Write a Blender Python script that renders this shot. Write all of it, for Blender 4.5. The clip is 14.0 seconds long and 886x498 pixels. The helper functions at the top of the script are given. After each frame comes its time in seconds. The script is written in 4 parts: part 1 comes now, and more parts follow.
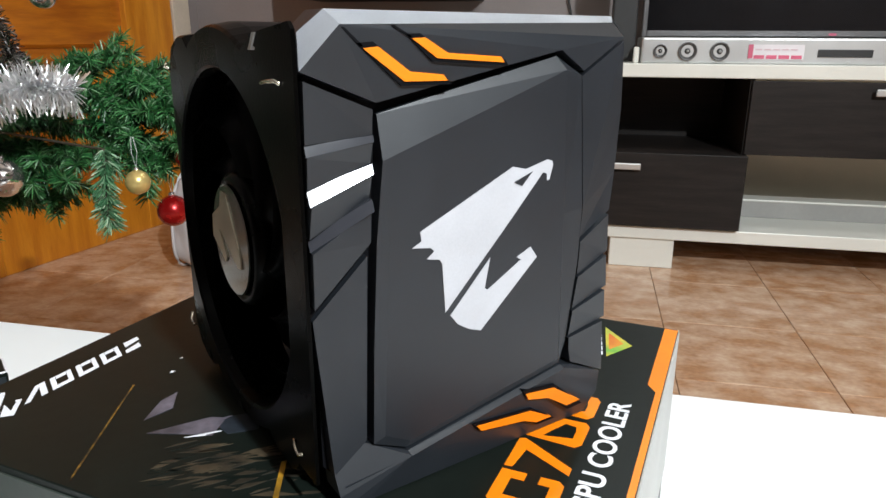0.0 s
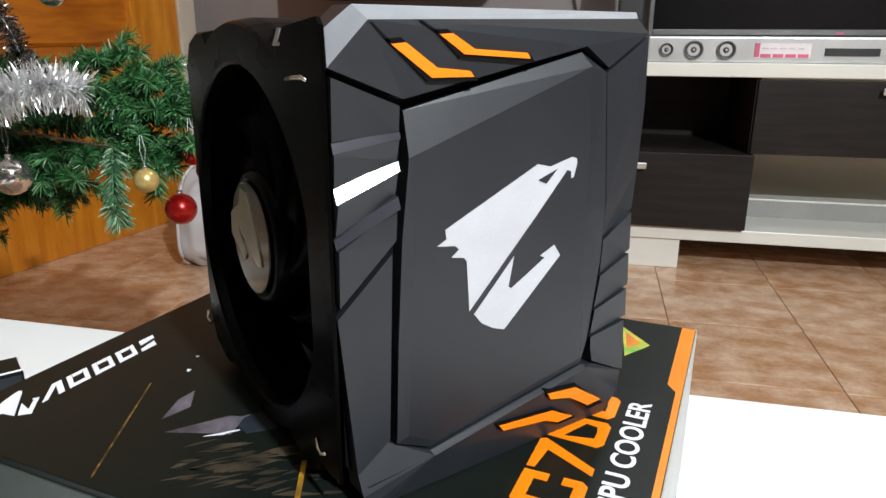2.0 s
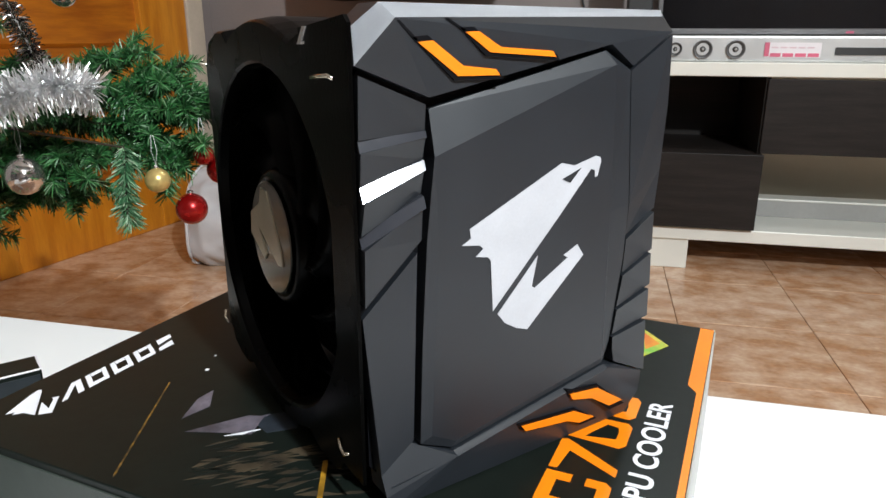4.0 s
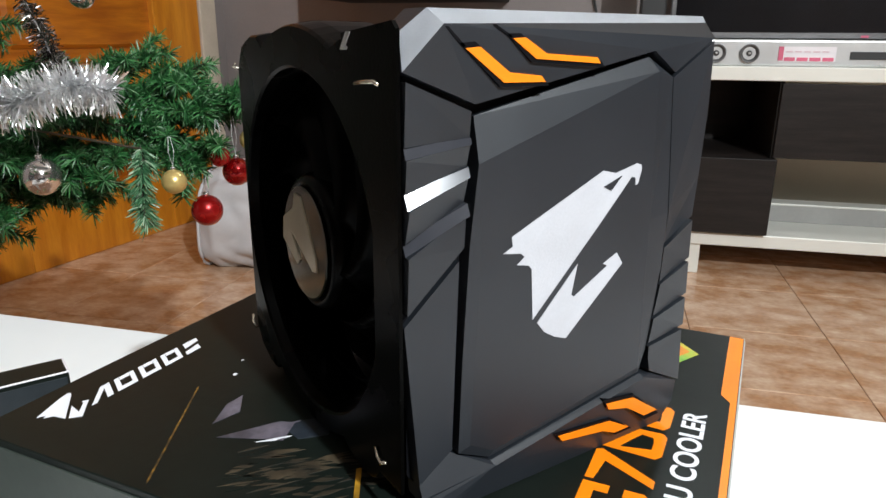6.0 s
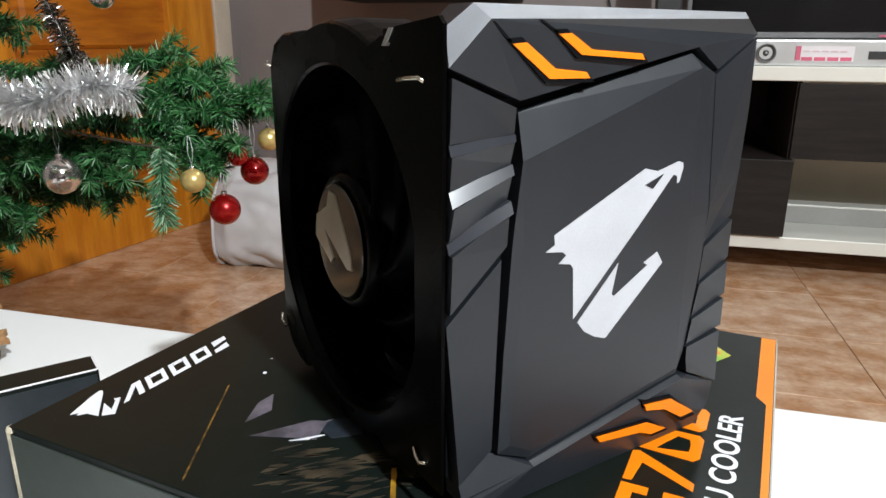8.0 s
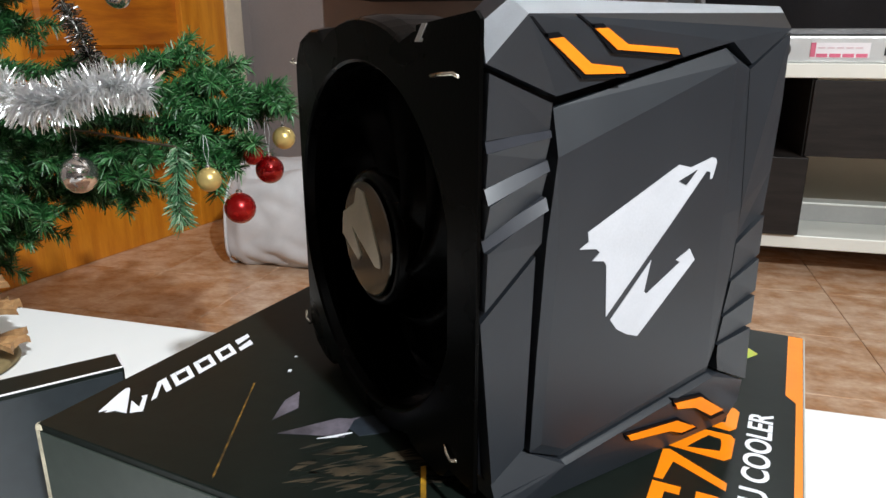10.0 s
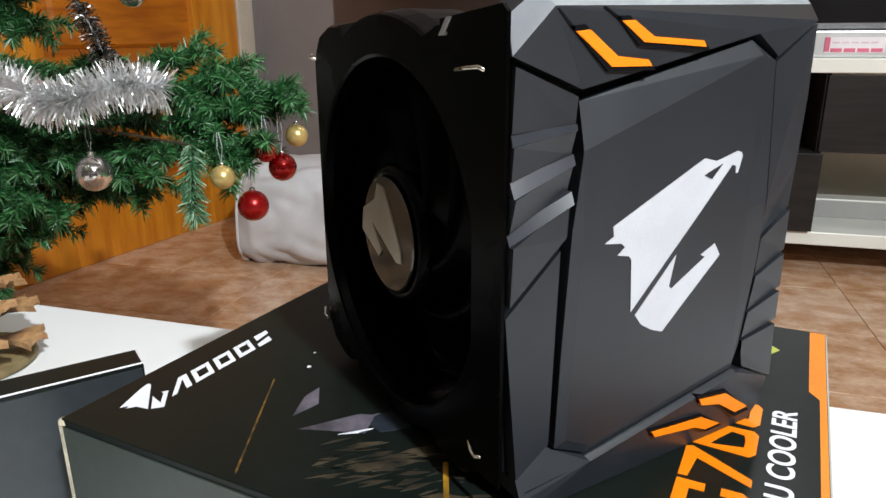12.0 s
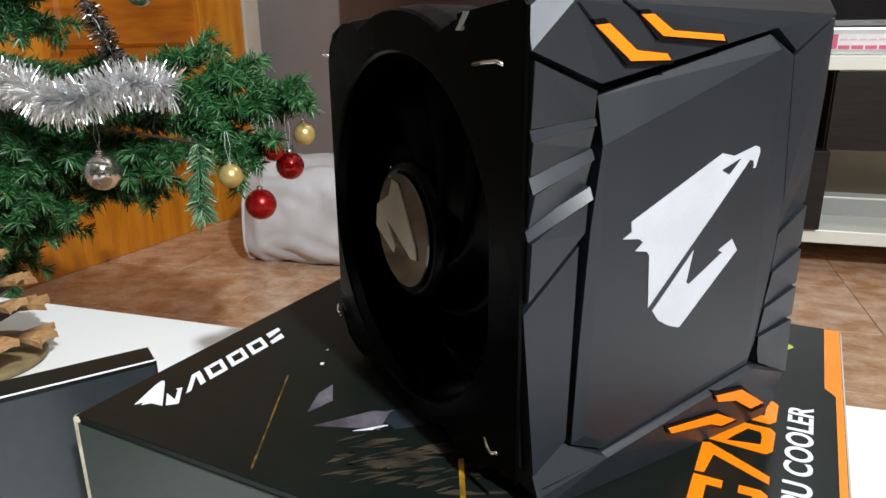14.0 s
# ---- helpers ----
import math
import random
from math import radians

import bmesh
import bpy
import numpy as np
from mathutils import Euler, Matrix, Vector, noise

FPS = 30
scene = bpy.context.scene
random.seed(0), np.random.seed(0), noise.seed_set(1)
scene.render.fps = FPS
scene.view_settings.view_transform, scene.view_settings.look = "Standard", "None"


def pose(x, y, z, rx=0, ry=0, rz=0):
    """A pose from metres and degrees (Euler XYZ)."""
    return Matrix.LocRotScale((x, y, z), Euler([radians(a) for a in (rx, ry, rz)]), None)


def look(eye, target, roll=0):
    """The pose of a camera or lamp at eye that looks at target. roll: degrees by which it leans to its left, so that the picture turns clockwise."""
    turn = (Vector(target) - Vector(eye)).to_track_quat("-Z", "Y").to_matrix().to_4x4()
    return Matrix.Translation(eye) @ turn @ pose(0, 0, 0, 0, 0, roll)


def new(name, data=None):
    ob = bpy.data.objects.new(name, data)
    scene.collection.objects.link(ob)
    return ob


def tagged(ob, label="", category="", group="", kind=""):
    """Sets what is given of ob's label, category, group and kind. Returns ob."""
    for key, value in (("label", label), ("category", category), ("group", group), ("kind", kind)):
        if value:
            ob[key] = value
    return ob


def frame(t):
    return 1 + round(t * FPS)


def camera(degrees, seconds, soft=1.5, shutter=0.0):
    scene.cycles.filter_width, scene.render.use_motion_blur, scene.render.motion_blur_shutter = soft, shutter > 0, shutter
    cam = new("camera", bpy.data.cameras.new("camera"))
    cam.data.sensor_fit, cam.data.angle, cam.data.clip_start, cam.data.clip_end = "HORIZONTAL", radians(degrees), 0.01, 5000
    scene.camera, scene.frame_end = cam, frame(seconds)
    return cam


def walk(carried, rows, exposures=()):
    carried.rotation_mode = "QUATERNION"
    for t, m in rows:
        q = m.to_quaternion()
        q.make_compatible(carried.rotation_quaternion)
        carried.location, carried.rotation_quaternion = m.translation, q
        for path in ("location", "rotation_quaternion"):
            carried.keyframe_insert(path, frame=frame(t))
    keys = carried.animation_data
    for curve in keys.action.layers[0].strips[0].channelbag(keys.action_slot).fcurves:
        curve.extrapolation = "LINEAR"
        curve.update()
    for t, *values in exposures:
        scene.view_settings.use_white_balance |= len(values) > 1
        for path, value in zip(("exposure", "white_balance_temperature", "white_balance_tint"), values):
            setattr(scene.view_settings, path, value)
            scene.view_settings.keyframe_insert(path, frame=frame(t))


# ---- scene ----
cam = camera(65.228, 14.0)
PATH = [
    (0, (-0.06332, -0.15995, 0.13432), (0.9851, 1.4394, -0.4513), 0.24),
    (0.5, (-0.06410, -0.15877, 0.13399), (0.9833, 1.4409, -0.4525), 0.29),
    (1, (-0.06481, -0.15781, 0.13380), (0.9805, 1.4428, -0.4539), 0.25),
    (1.5, (-0.06597, -0.15681, 0.13414), (0.9777, 1.4445, -0.4544), 0.36),
    (2, (-0.06757, -0.15519, 0.13354), (0.9729, 1.4483, -0.4550), 0.26),
    (2.5, (-0.06886, -0.15367, 0.13345), (0.9678, 1.4521, -0.4553), 0.31),
    (3, (-0.06957, -0.15321, 0.13318), (0.9631, 1.4552, -0.4555), 0.30),
    (5.5, (-0.07584, -0.14680, 0.13299), (0.9367, 1.4756, -0.4523), 0.18),
    (6, (-0.07791, -0.14477, 0.13391), (0.9296, 1.4816, -0.4490), 0.39),
    (6.5, (-0.08009, -0.14296, 0.13387), (0.9217, 1.4873, -0.4479), 0.46),
    (7, (-0.08186, -0.14139, 0.13316), (0.9134, 1.4935, -0.4471), 0.34),
    (7.5, (-0.08310, -0.14021, 0.13251), (0.9058, 1.4983, -0.4485), 0.29),
    (8, (-0.08418, -0.13914, 0.13279), (0.8971, 1.5034, -0.4495), 0.32),
    (10.5, (-0.09042, -0.13430, 0.13189), (0.8587, 1.5255, -0.4548), -0.11),
    (11, (-0.09151, -0.13343, 0.13162), (0.8501, 1.5302, -0.4564), -0.22),
    (11.5, (-0.09181, -0.13327, 0.13090), (0.8443, 1.5327, -0.4593), -0.30),
    (12, (-0.09209, -0.13283, 0.13111), (0.8385, 1.5354, -0.4614), -0.34),
    (12.5, (-0.09252, -0.13232, 0.13154), (0.8339, 1.5378, -0.4620), -0.24),
    (13, (-0.09341, -0.13196, 0.13082), (0.8295, 1.5401, -0.4627), -0.37),
    (13.5, (-0.09386, -0.13142, 0.13083), (0.8263, 1.5414, -0.4650), -0.44),
    (14, (-0.09489, -0.13113, 0.13015), (0.8227, 1.5433, -0.4650), -0.56),
]
walk(cam, [(t, look(eye, target, roll)) for t, eye, target, roll in PATH])

# ---- light ----
world = bpy.data.worlds.new("world")
scene.world = world
world.use_nodes = True
world.node_tree.nodes["Background"].inputs[0].default_value = (0.9, 0.93, 1.0, 1)
world.node_tree.nodes["Background"].inputs[1].default_value = 0.02


def area_lamp(name, at, target, w, h, watts, colour):
    d = bpy.data.lights.new(name, "AREA")
    d.shape, d.size, d.size_y, d.energy, d.color = "RECTANGLE", w, h, watts, colour
    ob = new(name, d)
    ob.matrix_world = look(at, target)
    return ob


CEIL, FLOOR, TABLE = 1.95, -0.58, -0.13
LAMP, PENDANT = (1.38, 0.82, 1.46), (0.10, -1.90, 1.65)
COOL = (0.89, 0.96, 1.0)
bulb = bpy.data.lights.new("ceiling_light_glow", "POINT")
bulb.energy, bulb.shadow_soft_size, bulb.color = 17, 0.07, COOL
new("ceiling_light_glow", bulb).location = LAMP
area_lamp("pendant_glow", PENDANT, (0.3, 0.6, -0.2), 0.08, 0.06, 112, COOL)



# ---- materials ----
def mat(name, base, rough=0.5, metal=0.0, vary=0.12, scale=8.0, bump=0.05, fine=60.0, second=None, coat=0.0, spec=0.5, stretch=None):
    m = bpy.data.materials.new(name)
    m.use_nodes = True
    n, l = m.node_tree.nodes, m.node_tree.links
    b = n["Principled BSDF"]
    b.inputs["Roughness"].default_value, b.inputs["Metallic"].default_value = rough, metal
    b.inputs["Coat Weight"].default_value, b.inputs["Specular IOR Level"].default_value = coat, spec
    tc = n.new("ShaderNodeTexCoord")
    src = tc.outputs["Object"]
    if stretch:
        mp = n.new("ShaderNodeMapping")
        mp.inputs["Scale"].default_value = stretch
        l.new(src, mp.inputs["Vector"])
        src = mp.outputs["Vector"]
    big, small = n.new("ShaderNodeTexNoise"), n.new("ShaderNodeTexNoise")
    for t, s, d in ((big, scale, 5), (small, fine, 3)):
        t.inputs["Scale"].default_value, t.inputs["Detail"].default_value = s, d
        l.new(src, t.inputs["Vector"])
    ramp = n.new("ShaderNodeValToRGB")
    lo = second or tuple(c * (1 - vary) for c in base)
    hi = base if second else tuple(min(1, c * (1 + vary)) for c in base)
    ramp.color_ramp.elements[0].position, ramp.color_ramp.elements[1].position = 0.36, 0.66
    ramp.color_ramp.elements[0].color, ramp.color_ramp.elements[1].color = (*lo, 1), (*hi, 1)
    l.new(big.outputs["Fac"], ramp.inputs["Fac"])
    mix = n.new("ShaderNodeMix")
    mix.data_type, mix.blend_type = "RGBA", "OVERLAY"
    mix.inputs[0].default_value = min(0.6, vary * 1.5)
    l.new(ramp.outputs["Color"], mix.inputs[6])
    l.new(small.outputs["Color"], mix.inputs[7])
    bw = n.new("ShaderNodeRGBToBW")
    l.new(small.outputs["Color"], bw.inputs[0])
    l.new(bw.outputs[0], mix.inputs[7])
    l.new(mix.outputs[2], b.inputs["Base Color"])
    rr = n.new("ShaderNodeMapRange")
    rr.inputs["To Min"].default_value, rr.inputs["To Max"].default_value = max(0.02, rough - 0.06), min(1, rough + 0.06)
    l.new(big.outputs["Fac"], rr.inputs["Value"])
    l.new(rr.outputs[0], b.inputs["Roughness"])
    if bump:
        bp = n.new("ShaderNodeBump")
        bp.inputs["Strength"].default_value, bp.inputs["Distance"].default_value = bump, 0.002
        l.new(small.outputs["Fac"], bp.inputs["Height"])
        l.new(bp.outputs["Normal"], b.inputs["Normal"])
    return m


def wood_mat(name, light, dark, rough, along):
    """Stained wood with grain running along one axis."""
    m = mat(name, light, rough, vary=0.15, scale=3.0, second=dark, fine=30, bump=0.12, coat=0.25, stretch=along)
    return m


def floor_mat():
    """Marbled tile, shifted from tile to tile."""
    m = mat("marbled_tile", (0.66, 0.455, 0.315), 0.20, scale=13.0, vary=0.28, second=(0.47, 0.245, 0.125), fine=75, bump=0.02, spec=0.5, stretch=(1.0, 1.35, 1))
    n, l = m.node_tree.nodes, m.node_tree.links
    info, add, mp = n.new("ShaderNodeObjectInfo"), n.new("ShaderNodeVectorMath"), n["Mapping"]
    sc = n.new("ShaderNodeVectorMath")
    sc.operation = "SCALE"
    sc.inputs[0].default_value = (37.0, 53.0, 11.0)
    l.new(info.outputs["Random"], sc.inputs["Scale"])
    l.new(n["Texture Coordinate"].outputs["Object"], add.inputs[0])
    l.new(sc.outputs[0], add.inputs[1])
    l.new(add.outputs[0], mp.inputs["Vector"])
    return m


PLASTIC = mat("black_matt_plastic", (0.0122, 0.0147, 0.0186), 0.42, vary=0.08, scale=40, fine=2600, bump=0.05, spec=0.65)
RIM_GREY = mat("light_grey_satin", (0.50, 0.515, 0.545), 0.42, vary=0.06, scale=60, fine=2600, bump=0.06)
GLOSS = mat("piano_black", (0.03, 0.031, 0.037), 0.17, vary=0.05, scale=30, fine=300, bump=0.0, spec=0.26)
FAN_BLACK = mat("fan_black", (0.0012, 0.0011, 0.0010), 0.28, vary=0.1, scale=30, fine=900, bump=0.03, spec=0.05)
FAN_BLADE = mat("fan_blade_black", (0.0015, 0.0015, 0.0015), 0.30, vary=0.1, scale=30, fine=900, bump=0.01, spec=0.08)
GAP = mat("gap_black", (0.003, 0.003, 0.004), 0.6, vary=0.1, spec=0.1)
ORANGE = mat("orange_plastic", (0.90, 0.225, 0.003), 0.45, vary=0.05, scale=60, fine=900, bump=0.05)
SILVER = mat("silver_print", (0.47, 0.47, 0.495), 0.42, metal=0.0, vary=0.05, scale=60, fine=1500, bump=0.06)
STEEL = mat("bright_steel", (0.75, 0.70, 0.58), 0.25, metal=1.0, vary=0.05)
ALU = mat("dark_nickel_fins", (0.10, 0.10, 0.105), 0.45, metal=0.8, vary=0.1)
CARD = mat("black_printed_card", (0.0075, 0.0100, 0.0080), 0.34, vary=0.25, scale=14, fine=160, bump=0.02, second=(0.0060, 0.0092, 0.0074), spec=0.18)
CARD_SIDE = mat("dark_grey_card", (0.042, 0.052, 0.044), 0.38, vary=0.15, scale=12, fine=200, bump=0.03)
CARD_DIM = mat("blue_black_card", (0.020, 0.024, 0.027), 0.38, vary=0.2, scale=12, fine=200, bump=0.03)
CARD_PALE = mat("pale_grey_card", (0.42, 0.42, 0.40), 0.5, vary=0.1, scale=18, fine=240)
CARD_EDGE = mat("worn_card_edge", (0.42, 0.37, 0.27), 0.8, vary=0.3, scale=60, fine=500)
INK_ORANGE = mat("orange_ink", (0.90, 0.225, 0.003), 0.36, vary=0.06, scale=30, fine=400, bump=0.02)
INK_WHITE = mat("white_ink", (0.80, 0.80, 0.84), 0.4, vary=0.04, scale=30, fine=400, bump=0.02)
INK_GOLD = mat("gold_ink", (0.50, 0.26, 0.02), 0.4, vary=0.5, scale=90, fine=600, second=(0.10, 0.05, 0.008))
INK_FADED = mat("faded_gold_ink", (0.24, 0.125, 0.018), 0.4, vary=0.5, scale=260, fine=900, second=(0.030, 0.020, 0.008))
INK_SHARD = mat("grey_violet_ink", (0.16, 0.14, 0.17), 0.4, vary=0.3, scale=80, fine=500, second=(0.05, 0.045, 0.055))
INK_BROWN = mat("brown_ink", (0.070, 0.052, 0.031), 0.4, vary=0.4, scale=60, fine=300, second=(0.012, 0.011, 0.009))
INK_TEAL = mat("dark_blue_ink", (0.020, 0.026, 0.034), 0.36, vary=0.3, scale=60, fine=300)
TABLE_WHITE = mat("white_lacquer", (0.86, 0.86, 0.85), 0.3, vary=0.02, scale=6, fine=80, bump=0.02)
UNIT_WHITE = mat("white_melamine", (0.78, 0.77, 0.70), 0.35, vary=0.03, scale=5, fine=90, bump=0.03)
GREY_BOARD = mat("rail_grey", (0.36, 0.35, 0.33), 0.45, vary=0.06, scale=6, fine=90, bump=0.03)
WENGE = mat("dark_wenge", (0.022, 0.0175, 0.0155), 0.48, vary=0.25, scale=4, fine=40, bump=0.05, second=(0.014, 0.0112, 0.0100), stretch=(1, 1, 12), spec=0.2)
WALL = mat("taupe_paint", (0.235, 0.20, 0.19), 0.85, vary=0.06, scale=3, fine=180, bump=0.15)
DARK_WALL = mat("low_bounce_brown", (0.045, 0.036, 0.031), 0.7, vary=0.1, scale=3, fine=120, bump=0.1)
BEIGE = mat("beige_paint", (0.78, 0.72, 0.60), 0.8, vary=0.05, scale=3, fine=150, bump=0.1)
TRIM = mat("cream_trim", (0.55, 0.46, 0.36), 0.6, vary=0.08, scale=6, fine=120)
CEILING = mat("ceiling_white", (0.78, 0.77, 0.75), 0.9, vary=0.03, scale=3, fine=150)
DOOR = wood_mat("honey_pine", (0.68, 0.255, 0.018), (0.52, 0.165, 0.010), 0.32, (9, 9, 1.2))
DOOR_PANEL = wood_mat("honey_pine_panel", (0.56, 0.175, 0.010), (0.34, 0.088, 0.006), 0.34, (1.3, 1.3, 11))
TILE = floor_mat()
GROUT = mat("grout", (0.36, 0.235, 0.16), 0.8, vary=0.2)
METAL = mat("silver_metal", (0.62, 0.62, 0.61), 0.33, metal=0.6, vary=0.04, scale=10, fine=300, bump=0.03)
BEZEL = mat("grey_bezel", (0.17, 0.165, 0.165), 0.3, metal=0.4, vary=0.06)
SCREEN = mat("tv_screen", (0.006, 0.006, 0.007), 0.12, vary=0.1, bump=0.0)
RUBBER = mat("speaker_black", (0.02, 0.02, 0.02), 0.5, vary=0.2)
CONE_GREY = mat("speaker_cone_grey", (0.075, 0.072, 0.070), 0.4, vary=0.15)
PINK = mat("pink_print", (0.62, 0.12, 0.20), 0.5, vary=0.1)
LABEL = mat("white_print", (0.78, 0.74, 0.76), 0.5, vary=0.05)
CANVAS = mat("grey_canvas", (0.60, 0.59, 0.60), 0.85, vary=0.1, scale=9, fine=400, bump=0.3)


# ---- mesh helpers ----
def part(name, bm, material, parent=None, label="", smooth=False):
    bmesh.ops.recalc_face_normals(bm, faces=bm.faces)
    me = bpy.data.meshes.new(name)
    bm.to_mesh(me)
    bm.free()
    me.materials.append(material)
    if smooth:
        for p in me.polygons:
            p.use_smooth = True
    ob = new(name, me)
    if parent:
        ob.parent = parent
    if label:
        ob["label"] = label
    return ob


def thing(name, label, category, at=None, group="", kind=""):
    ob = new(name)
    ob.empty_display_size = 0.02
    if at:
        ob.matrix_world = at
    return tagged(ob, label, category, group, kind)


def box(x0, x1, y0, y1, z0, z1, bevel=0.0, seg=2, bm=None):
    made = bmesh.new()
    bmesh.ops.create_cube(made, size=1, matrix=Matrix.Translation(((x0 + x1) / 2, (y0 + y1) / 2, (z0 + z1) / 2)) @ Matrix.Diagonal((x1 - x0, y1 - y0, z1 - z0, 1)))
    if bevel:
        bmesh.ops.bevel(made, geom=made.edges[:], offset=bevel, segments=seg, affect="EDGES", profile=0.5)
    if bm is None:
        return made
    me = bpy.data.meshes.new("tmp")
    made.to_mesh(me)
    made.free()
    bm.from_mesh(me)
    bpy.data.meshes.remove(me)
    return bm


def slab(outline, front, back, axis="y", bm=None):
    """A flat outline extruded between two levels of one axis."""
    bm = bm or bmesh.new()
    put = {"y": lambda a, b, d: (a, d, b), "z": lambda a, b, d: (a, b, d), "x": lambda a, b, d: (d, a, b)}[axis]
    f = [bm.verts.new(put(a, b, front)) for a, b in outline]
    k = [bm.verts.new(put(a, b, back)) for a, b in outline]
    bm.faces.new(f)
    bm.faces.new(k[::-1])
    for i in range(len(f)):
        j = (i + 1) % len(f)
        bm.faces.new((f[i], k[i], k[j], f[j]))
    return bm


def relief(points, faces, back):
    """A faceted front closed to a flat back: points are (x, z, y)."""
    bm = bmesh.new()
    f = [bm.verts.new((x, y, z)) for x, z, y in points]
    k = [bm.verts.new((x, back, z)) for x, z, y in points]
    seen = {}
    for face in faces:
        bm.faces.new([f[i] for i in face])
        bm.faces.new([k[i] for i in reversed(face)])
        for a, b in zip(face, face[1:] + face[:1]):
            seen[(min(a, b), max(a, b))] = seen.get((min(a, b), max(a, b)), 0) + 1
    for (a, b), count in seen.items():
        if count == 1:
            bm.faces.new((f[a], f[b], k[b], k[a]))
    return bm


def soften(bm, offset, seg=2):
    edges = [e for e in bm.edges if len(e.link_faces) == 2 and e.calc_face_angle(0) > 0.4]
    bmesh.ops.bevel(bm, geom=edges, offset=offset, segments=seg, affect="EDGES", profile=0.5, clamp_overlap=True)
    return bm


def tube(points, radius, seg=8, bm=None):
    """A round rod along points; radius is one number or one a point."""
    bm = bm or bmesh.new()
    pts = [Vector(p) for p in points]
    rad = radius if isinstance(radius, (list, tuple)) else [radius] * len(pts)
    rings = []
    for i, p in enumerate(pts):
        d = (pts[min(i + 1, len(pts) - 1)] - pts[max(i - 1, 0)]).normalized()
        u = d.orthogonal().normalized()
        v = d.cross(u)
        rings.append([bm.verts.new(p + rad[i] * (math.cos(2 * math.pi * k / seg) * u + math.sin(2 * math.pi * k / seg) * v)) for k in range(seg)])
    for a, b in zip(rings, rings[1:]):
        for k in range(seg):
            bm.faces.new((a[k], a[(k + 1) % seg], b[(k + 1) % seg], b[k]))
    bm.faces.new(rings[0][::-1])
    bm.faces.new(rings[-1])
    return bm


def lathe(profile, seg=32, axis="z", at=(0, 0, 0), bm=None, capped=True):
    """A turned shape: profile is (radius, height) from one end to the other."""
    bm = bm or bmesh.new()
    rings = []
    for r, h in profile:
        ring = []
        for k in range(seg):
            c, s = r * math.cos(2 * math.pi * k / seg), r * math.sin(2 * math.pi * k / seg)
            p = {"z": (c, s, h), "x": (h, c, s), "y": (c, h, s)}[axis]
            ring.append(bm.verts.new(Vector(p) + Vector(at)))
        rings.append(ring)
    for a, b in zip(rings, rings[1:]):
        for k in range(seg):
            bm.faces.new((a[k], a[(k + 1) % seg], b[(k + 1) % seg], b[k]))
    if capped:
        bm.faces.new(rings[0][::-1])
        bm.faces.new(rings[-1])
    return bm


# ---- room ----
def along(p, deg):
    """A frame whose x runs along a wall and whose y points away from the room."""
    return pose(p[0], p[1], 0, 0, 0, deg)


TVF = along((1.72, 1.212), -45)      # front of the television unit
DWF = along((0.146, 2.449), 36)      # face of the wall with the door

fl = part("floor", box(-3.2, 3.8, -2.6, 4.2, FLOOR - 0.12, FLOOR - 0.006), GROUT)
tagged(fl, "brown marbled ceramic tile floor with thin joints", "floor", kind="structure")
part_ceiling = part("ceiling", box(-3.2, 3.8, -2.6, 4.2, CEIL, CEIL + 0.1), CEILING)
tagged(part_ceiling, "plain white ceiling", "ceiling", kind="structure")


def wall(name, m, x0, x1, y0, y1, z0, z1, material, label):
    w = part(name, box(x0, x1, y0, y1, z0, z1), material)
    w.matrix_world = m
    return tagged(w, label, "wall", kind="structure")


wall("wall_tv", TVF, -1.92, 2.14, 0.47, 0.6, FLOOR - 0.006, CEIL, WALL, "taupe painted wall behind the television")
wall("wall_door", DWF, 0.648, 0.86, 0.0, 0.12, FLOOR - 0.006, CEIL, WALL, "taupe painted wall beside the pine door")
wall("wall_door_left", DWF, -3.86, -0.60, 0.0, 0.12, FLOOR - 0.006, CEIL, WALL, "taupe painted wall beside the pine door")
wall("wall_over_door", DWF, -0.60, 0.648, 0.0, 0.12, 1.52, CEIL, WALL, "taupe painted wall above the pine door")
wall("wall_back", pose(0, -2.4, 0), -3.1, 3.7, -0.1, 0, FLOOR - 0.006, CEIL, WALL, "plain taupe wall behind the camera")
# unseen wall, coloured dark to keep bounce off the cooler's left faces
wall("wall_left", pose(-3.0, 0, 0), -0.1, 0, -2.4, 4.1, FLOOR - 0.006, CEIL, DARK_WALL, "unseen side wall, coloured dark brown to cut bounce light")
wall("wall_right", pose(3.6, 0, 0), 0, 0.1, -2.4, 4.1, FLOOR - 0.006, CEIL, WALL, "plain taupe side wall")

door = thing("door_1", "honey-stained panelled pine door, closed", "door", DWF, kind="structure")
part("stile", box(0.32, 0.553, -0.012, 0.03, FLOOR, 1.45, 0.004), DOOR, door)
part("stile", box(-0.53, -0.29, -0.012, 0.03, FLOOR, 1.45, 0.004), DOOR, door)
part("rail", box(-0.29, 0.32, -0.011, 0.03, -0.10, 0.045, 0.004), DOOR, door)
part("rail", box(-0.29, 0.32, -0.011, 0.03, FLOOR, -0.36, 0.004), DOOR, door)
part("rail", box(-0.29, 0.32, -0.011, 0.03, 1.25, 1.45, 0.004), DOOR, door)
for z0, z1 in ((0.045, 1.25), (-0.36, -0.10)):
    pn = box(-0.29, 0.32, 0.012, 0.03, z0, z1)
    box(-0.245, 0.275, -0.004, 0.02, z0 + 0.05, z1 - 0.05, 0.012, 1, pn)
    part("panel", pn, DOOR_PANEL, door, "darker raised pine panel with wavy grain")
for x0, x1, y in ((0.556, 0.648, -0.02), (-0.60, -0.533, -0.02)):
    part("jamb", box(x0, x1, y, 0.05, FLOOR, 1.52, 0.006), TRIM, door, "cream painted door jamb")
